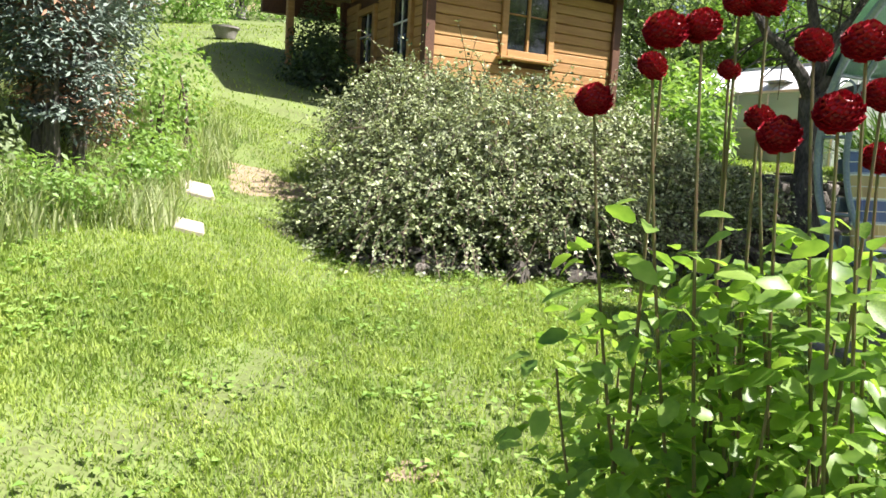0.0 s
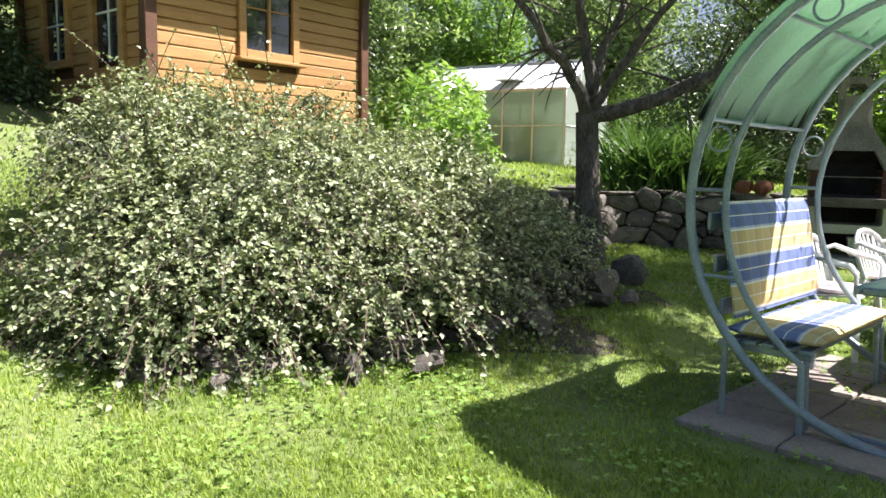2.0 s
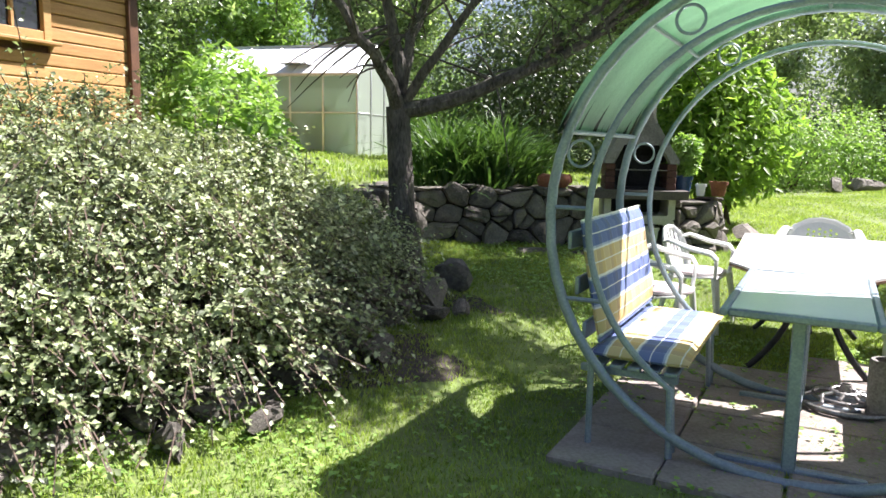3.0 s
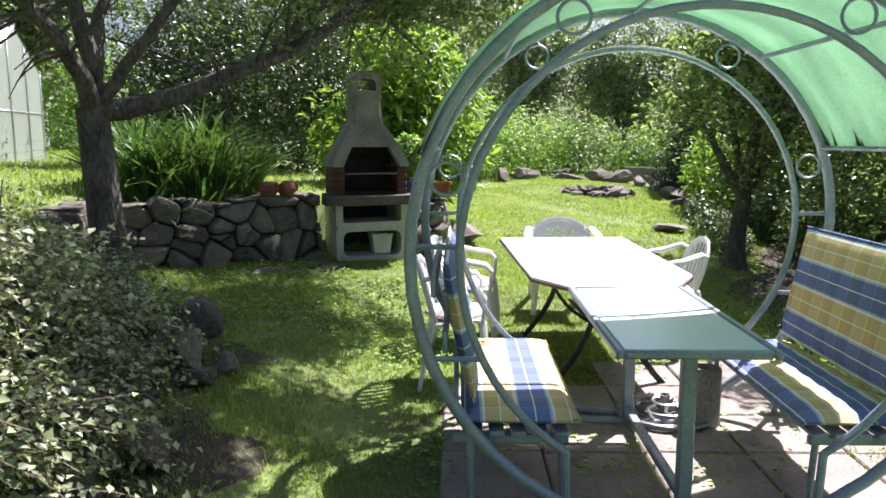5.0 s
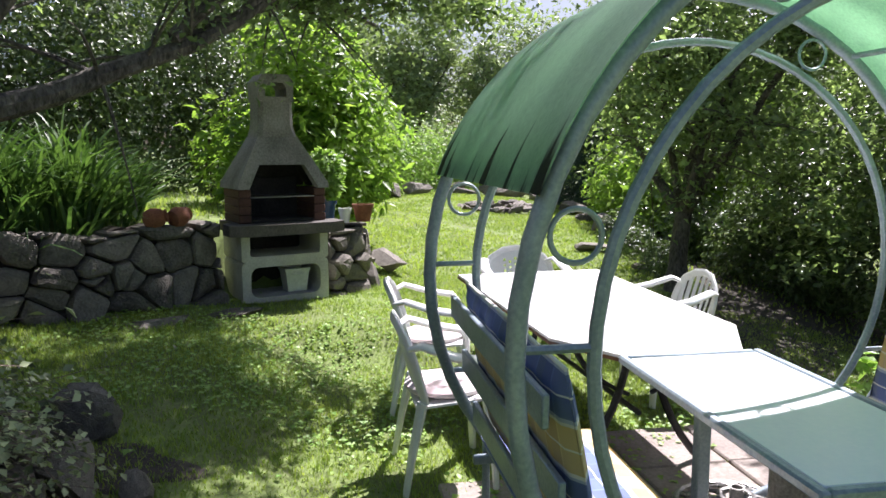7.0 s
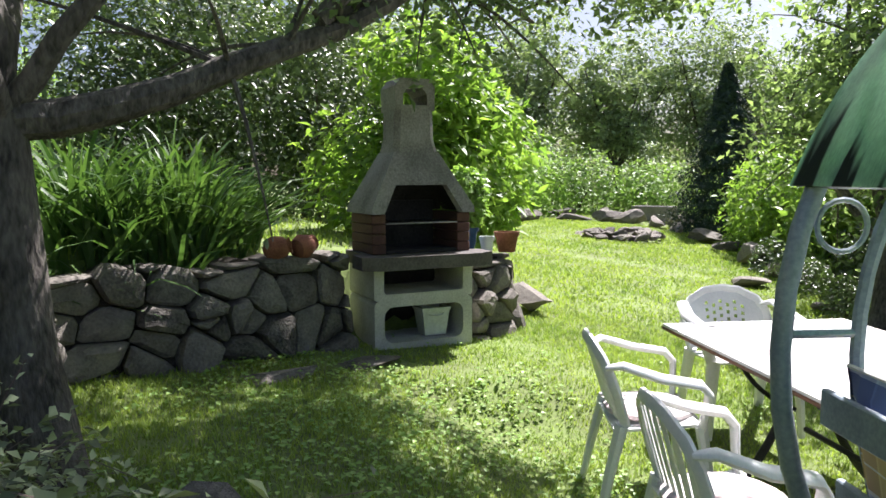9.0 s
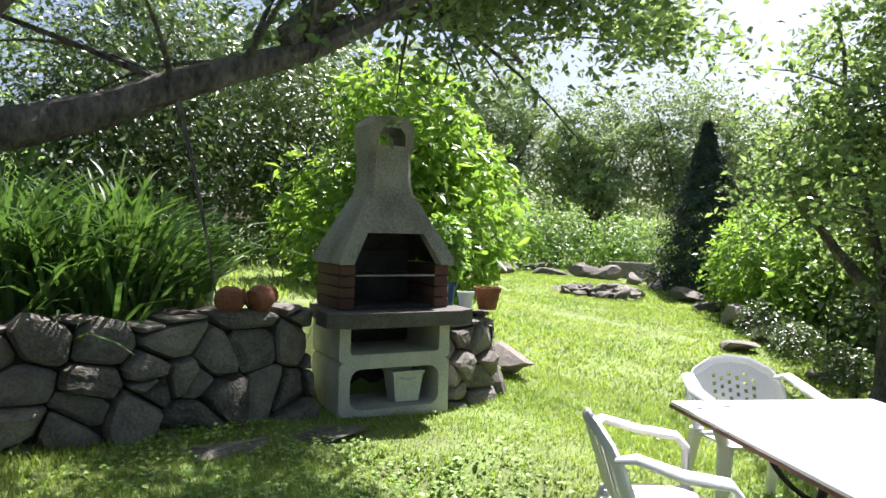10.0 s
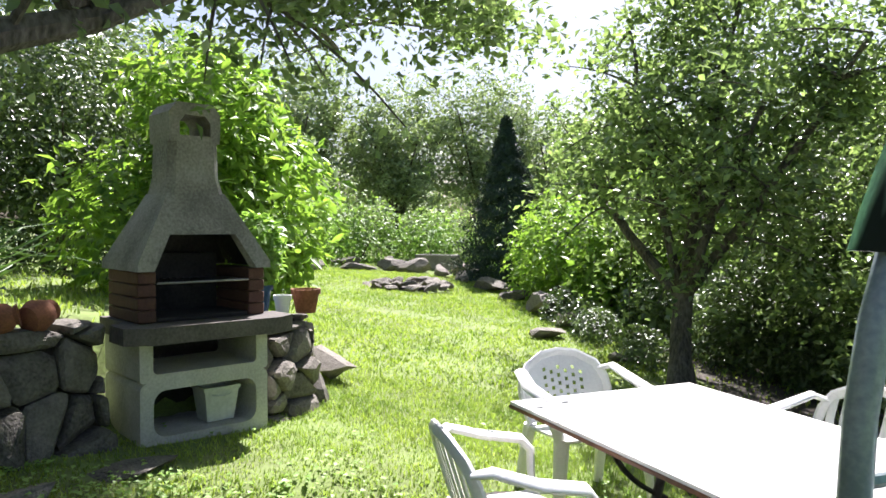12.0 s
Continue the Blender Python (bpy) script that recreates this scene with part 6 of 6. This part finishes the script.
YELLOW_WALL = material("yellow_render", (0.55, 0.47, 0.24), (0.68, 0.6, 0.34), 0.9, 2, 30, 0.2)
WHITE_WALL = material("white_render", (0.68, 0.68, 0.66), (0.8, 0.8, 0.78), 0.9, 2, 30, 0.2)
ROOF_TILE = material("roof_tile", (0.16, 0.07, 0.05), (0.3, 0.14, 0.1), 0.85, 3, 30, 0.6)
house(pose(-10.5, 31.0, 5.0, 0, 0, 20), 9, 7, 5.2, YELLOW_WALL, ROOF_TILE, "pale yellow rendered house at the top of the garden")
house(pose(24.0, 46.0, -0.5, 0, 0, -25), 10, 7.5, 5.2, WHITE_WALL, SLATE, "white rendered house beyond the greenhouse")


# ---- the bed on the left: blue juniper, weeds, shrubs ----
def juniper(x, y, h, seed):
    z = at(x, y)
    j = thing("juniper", pose(x, y, z), "upright blue-grey juniper with browned patches", "conifer")
    r = random.Random(seed)
    blobs = []
    for i in range(9):
        a, q = r.uniform(0, 6.283), r.uniform(0.0, 0.6)
        part("stem", Geo().tube(bez((0.15 * math.cos(a), 0.15 * math.sin(a), 0), (q * 0.5 * math.cos(a), q * 0.5 * math.sin(a), h * 0.4), (q * math.cos(a), q * math.sin(a), h * 0.85)), [0.035 - 0.004 * k for k in range(8)], 6), BARK, j)
        for k in range(3):
            blobs.append((q * (0.6 + 0.2 * k) * math.cos(a), q * (0.6 + 0.2 * k) * math.sin(a), h * (0.3 + 0.22 * k) + r.uniform(-0.12, 0.12), 0.32, 0.32, 0.42))
    for nm, n, mat, sd in (("needles", 26000, JUNIPER, 1), ("dry_needles", 5000, DRY_LEAF, 2)):
        rng = np.random.default_rng(seed + sd)
        sub = blobs if sd == 1 else [(b[0] * 1.1, b[1] * 1.1, b[2] - 0.12, b[3] * 0.85, b[4] * 0.85, b[5] * 0.7) for b in blobs[::2]]
        (v, f), _ = cloud(sub, n, 0.055, seed + sd, rough=0.4, depth=0.5, keep=-0.5, wide=0.32, up=1.2)
        part(nm, fast_mesh(nm, v, f, mat), mat, j, "browned needles" if sd == 2 else "")
    return j


juniper(-2.45, 5.45, 2.4, 101)
juniper(-3.2, 5.1, 2.4, 105)
juniper(-2.85, 6.2, 2.2, 108)
shrub("garden_shrub", [(-2.35, 6.7, 1.2, 0.22, 0.25, 0.5), (-2.45, 7.5, 1.4, 0.25, 0.3, 0.5)], 1500, 0.06, LIGHT_LEAF, "slim light green shrub beside the side path", 111, 8, rough=0.3, wide=0.55)
shrub("garden_shrub", [(-2.9, 4.9, 0.8, 0.5, 0.4, 0.35), (-3.5, 4.6, 0.9, 0.5, 0.4, 0.4)], 3000, 0.06, GREY_LEAF, "low grey-green shrub at the foot of the junipers", 112, 8, rough=0.3, wide=0.5)
shrub("garden_shrub", [(-5.5, 8.5, 2.2, 1.5, 1.5, 1.6), (-6.5, 11.5, 3.4, 1.6, 1.6, 2.0), (-7.0, 6.0, 1.8, 1.4, 1.4, 1.8)], 26000, 0.09, HEDGE, "tall green bushes up the slope", 113, 12, rough=0.3, wide=0.5)
shrub("garden_shrub", [(-1.2, 16.5, 4.2, 1.4, 1.0, 1.3), (-3.2, 24.5, 6.0, 2.0, 1.2, 1.6), (-7.5, 24.0, 6.2, 2.2, 1.2, 1.8), (0.5, 20.0, 4.6, 2.2, 1.2, 2.0)], 26000, 0.11, HEDGE, "bushes along the top of the sloping lawn", 114, 12, rough=0.3, wide=0.5)
shrub("garden_shrub", [(-4.6, 19.5, 4.6, 1.5, 1.0, 1.1), (-6.4, 17.0, 4.4, 1.2, 1.0, 1.2), (-2.6, 20.5, 4.8, 1.3, 1.0, 1.2)], 14000, 0.11, LIGHT_LEAF, "light green bushes at the top of the slope", 116, 10, rough=0.35, wide=0.5)
weeds = lambda x, y: (np.hypot((x + 2.75) / 1.1, (y - 4.9) / 1.7) + 0.25 * np.sin(5 * x) * np.sin(4 * y) < 1.0) | ((x < -1.85 - 0.1 * np.sin(6 * y)) & (y > 5.5) & (y < 8.0))
tagged(grass("tall_weeds", 20000, -4.5, -1.5, 3.2, 8.0, 0.24, 121, weeds, WEED, 0.009), "tall seeding grasses and weeds along the border", "weeds", kind="stuff")

shrub("garden_shrub", [(-2.0, 4.6, 0.62, 0.5, 0.5, 0.2), (-2.6, 4.2, 0.72, 0.6, 0.5, 0.22), (-1.95, 5.6, 0.75, 0.3, 0.5, 0.25), (-2.1, 6.4, 0.85, 0.25, 0.4, 0.25)], 4200, 0.05, LIGHT_LEAF, "loose leafy weeds along the border", 115, 10, thick=0.006, rough=0.4, depth=0.9, wide=0.45)


def planter(m):
    p = thing("stone_planter", m, "pale stone planter full of low dark plants", "planter")
    part("bowl", Geo().lathe([(0.3, 0.0), (0.42, 0.34), (0.46, 0.34), (0.46, 0.4), (0.4, 0.4), (0.36, 0.34), (0.05, 0.33)], 20), CONCRETE, p)
    (v, f), _ = cloud([(0, 0, 0.38, 0.36, 0.36, 0.1)], 700, 0.07, 5, rough=0.2)
    part("plants", fast_mesh("plants", v, f, HEDGE), HEDGE, p)


planter(pose(-4.1, 13.5, at(-4.1, 13.5)) @ Matrix.Diagonal((0.52, 0.52, 0.52, 1)))
pole = thing("wooden_pole", pose(-5.6, 19.0, at(-5.6, 19.0)), "grey wooden pole at the top of the lawn", "pole")
part("pole", Geo().tube([(0, 0, -0.1), (0.02, 0, 3.2)], [0.1, 0.08], 8), BARK, pole)
part("foot", Geo().lathe([(0.16, 0), (0.14, 0.25), (0.1, 0.27)], 12), CONCRETE, pole)


# ---- dahlias beside the start of the walk ----
RED = material("dahlia_petal", (0.2, 0.002, 0.008), (0.4, 0.006, 0.02), 0.45, 20, 80, 0, island=0.5)
DAHLIA = material("dahlia_leaf", (0.05, 0.14, 0.022), (0.33, 0.47, 0.09), 0.42, 6, 30, 0.15, translucent=0.42, island=0.4)
STALK = material("dahlia_stalk", (0.09, 0.11, 0.04), (0.16, 0.1, 0.06), 0.5, 20, 80, 0.1)


def pompon(r):
    """A ball of rolled petals."""
    vs, fs = [Vector((0, 0, 0))], []
    n = 120
    for i in range(n):
        z = 1 - 1.75 * (i + 0.5) / n
        q, a = math.sqrt(max(0, 1 - z * z)), i * 2.39996
        d = Vector((q * math.cos(a), q * math.sin(a), z))
        up = Vector((0, 0, 1))
        s = d.cross(up).normalized() if abs(d.z) < 0.99 else Vector((1, 0, 0))
        t = s.cross(d)
        w = r * (0.14 + 0.2 * q)
        e = d * r * (1.0 + 0.05 * math.sin(i * 7))
        k = len(vs) - 1
        vs += [e * 0.9 + s * w - t * w * 0.2, e + t * w * 0.55, e * 0.9 - s * w - t * w * 0.2, e * 0.78]
        fs += [(0, k + 1, k + 4), (0, k + 4, k + 3), (k + 1, k + 2, k + 4), (k + 2, k + 3, k + 4)]
    g = Geo()
    g.add(vs, fs)
    g.lathe([(r * 0.82 * math.sin(radians(t)), -r * 0.82 * math.cos(radians(t))) for t in range(5, 180, 17)], 14)
    me = bpy.data.meshes.new("bloom")
    me.from_pydata(g.v, [], g.f)
    me.materials.append(RED)
    return me


def broad_leaf(L, seed):
    """An ovate, toothed leaf along +y with a raised fold."""
    r = random.Random(seed)
    n = 7
    vs, fs = [], []
    for i in range(n):
        t = i / (n - 1)
        w = 0.5 * L * 0.62 * math.sin(math.pi * min(1, t * 0.92 + 0.06)) ** 0.8 * (1 + (0.1 if i % 2 else -0.05))
        drop = -0.22 * L * t * t + r.uniform(-0.01, 0.01) * L
        vs += [(-w, t * L, drop + 0.12 * w * 2), (0, t * L, drop), (w, t * L, drop + 0.12 * w * 2)]
    for i in range(n - 1):
        for k in (0, 1):
            fs.append((i * 3 + k, i * 3 + k + 1, i * 3 + k + 4, i * 3 + k + 3))
    return vs, fs


def dahlia(base, heads, n_leaf, spread, seed, label):
    d = thing("dahlia", pose(*base), label, "flowering plant")
    o = Vector(base)
    r = random.Random(seed)
    stalks = []
    for i, h in enumerate(heads):
        h = Vector(h[:3])
        foot = o + Vector((r.uniform(-0.14, 0.14), r.uniform(-0.14, 0.14), 0))
        mid = Vector((foot.x + (h.x - foot.x) * 0.75, foot.y + (h.y - foot.y) * 0.75, o.z + (h.z - o.z) * 0.5))
        pts = bez(foot, mid, h, 9)
        st = part("stalk", Geo().tube([p - o for p in pts], [0.005 - 0.0003 * k for k in range(9)], 6), STALK, d)
        bl = part("bloom", r.choice(BLOOMS), RED, st, "dark red ball-shaped bloom")
        k = heads[i][3] * 0.9
        tilt = Vector((r.uniform(-0.5, 0.5), -0.5, 0.9)).to_track_quat("Z", "Y").to_matrix().to_4x4()
        bl.matrix_basis = Matrix.Translation(h - o) @ tilt @ Matrix.Diagonal((k, k, k * 0.9, 1))
        stalks.append(pts)
    for i in range(16):
        a, q = r.uniform(0, 6.283), r.uniform(0.15, 0.6) * spread
        e = o + Vector((q * math.cos(a), q * math.sin(a), r.uniform(0.55, 0.95)))
        pts = bez(o + Vector((0.1 * math.cos(a), 0.1 * math.sin(a), 0)), (o + e) / 2 + Vector((0.12 * math.cos(a), 0.12 * math.sin(a), 0)), e, 9)
        part("stalk", Geo().tube([p - o for p in pts], [0.005 - 0.0003 * k for k in range(9)], 6), STALK, d)
        stalks.append(pts)
    rest = Geo()
    for i in range(n_leaf):
        pts = r.choice(stalks)
        k = r.randint(1, 8)
        p = pts[k]
        if p.z - o.z > 0.9 + 0.12 * r.random():
            continue
        a = r.uniform(0, 6.283)
        stem = Vector((math.cos(a), math.sin(a), 0.35)) * r.uniform(0.03, 0.13)
        L = r.uniform(0.032, 0.066)
        m = Matrix.LocRotScale(p - o + stem, Euler((r.uniform(-0.8, 0.9), r.uniform(-0.8, 0.8), a - math.pi / 2)), (L, L, L))
        if i < 300:
            part("leaf", LEAF_MESH[i % 5], DAHLIA, d).matrix_basis = m
        else:
            rest.add(*LEAF_KINDS[i % 5], m)
    tagged(part("leaf_mass", rest, DAHLIA, d), kind="stuff")
    return d


LEAF_KINDS = [broad_leaf(1.0, i) for i in range(5)]
LEAF_MESH = []
for vs_, fs_ in LEAF_KINDS:
    me_ = bpy.data.meshes.new("leaf")
    me_.from_pydata(vs_, [], fs_)
    me_.polygons.foreach_set("use_smooth", [True] * len(me_.polygons))
    me_.materials.append(DAHLIA)
    LEAF_MESH.append(me_)
BLOOMS = [pompon(1.0)]
dahlia((0.92, 2.0, at(0.92, 2.0)), [(0.618, 1.799, 0.974, 0.037), (0.717, 1.742, 1.086, 0.041), (0.785, 1.774, 1.103, 0.037), (0.691, 1.697, 1.021, 0.028), (0.875, 1.871, 1.168, 0.034), (0.92, 1.856, 1.167, 0.035), (0.875, 1.894, 1.051, 0.024)], 2000, 0.55, 131, "tall dahlia with dark red ball blooms and broad green leaves")
dahlia((1.2, 1.95, at(1.2, 1.95)), [(0.936, 1.883, 0.964, 0.033), (0.897, 1.687, 0.923, 0.038), (0.948, 1.608, 0.955, 0.04), (0.981, 1.795, 1.084, 0.036), (0.987, 1.629, 1.062, 0.04), (1.118, 1.807, 0.901, 0.035), (1.086, 1.758, 1.002, 0.036)], 2000, 0.68, 132, "tall dahlia crowded with dark red ball blooms above the lawn")
for x, y in ((0.83, 1.52), (0.87, 1.55), (0.8, 1.48)):
    dz = thing("daisy", pose(x, y, at(x, y)), "small white daisy under the dahlias", "flower")
    part("stalk", Geo().tube([(0, 0, 0), (0.01, 0, 0.24)], 0.002, 5), STALK, dz)
    part("bloom", Geo().lathe([(0.0, 0.235), (0.018, 0.24), (0.02, 0.246), (0.0, 0.252)], 12), WHITE_TRIM, dz)
(v, f), _ = cloud([(4.62, 3.5, 0.5, 0.1, 0.1, 0.18), (4.62, 3.48, 0.3, 0.12, 0.12, 0.2)], 160, 0.1, 141, rough=0.3, wide=0.5)
bp = thing("garden_plant", pose(4.62, 3.5, at(4.62, 3.5)), "light green leafy plant beside the bench", "plant")
part("crown", fast_mesh("crown", v - np.array(bp.matrix_world.translation), f, LIGHT_LEAF), LIGHT_LEAF, bp)
part("stem", Geo().tube([(0, 0, 0), (0.0, 0, 0.5)], 0.008, 6), TWIG, bp)

# broad clover leaves in the lawn
rng = np.random.default_rng(151)
n = 45000
x, y = rng.uniform(-2.0, 7.5, n), rng.uniform(1.2, 8.5, n)
pp = np.stack([x, y, 0 * x], 1)
ok = (lump(pp, 1.6, 152) + 0.6 * lump(pp, 5, 153) + rng.normal(0, 0.3, n) > 0.35) & (bank_distance(x, y) < -0.1)
x, y = x[ok], y[ok]
pp = np.stack([x, y, height(x, y) + rng.uniform(0.02, 0.045, len(x))], 1)
v, f = leaves(pp, np.tile([0, 0, 1.0], (len(x), 1)), 0.034, rng, wide=0.85, up=1.5, wild=0.6)
tagged(new("clover", fast_mesh("clover", v, f, CLOVER)), "clover and broad-leaved weeds in the lawn", "clover", kind="stuff")
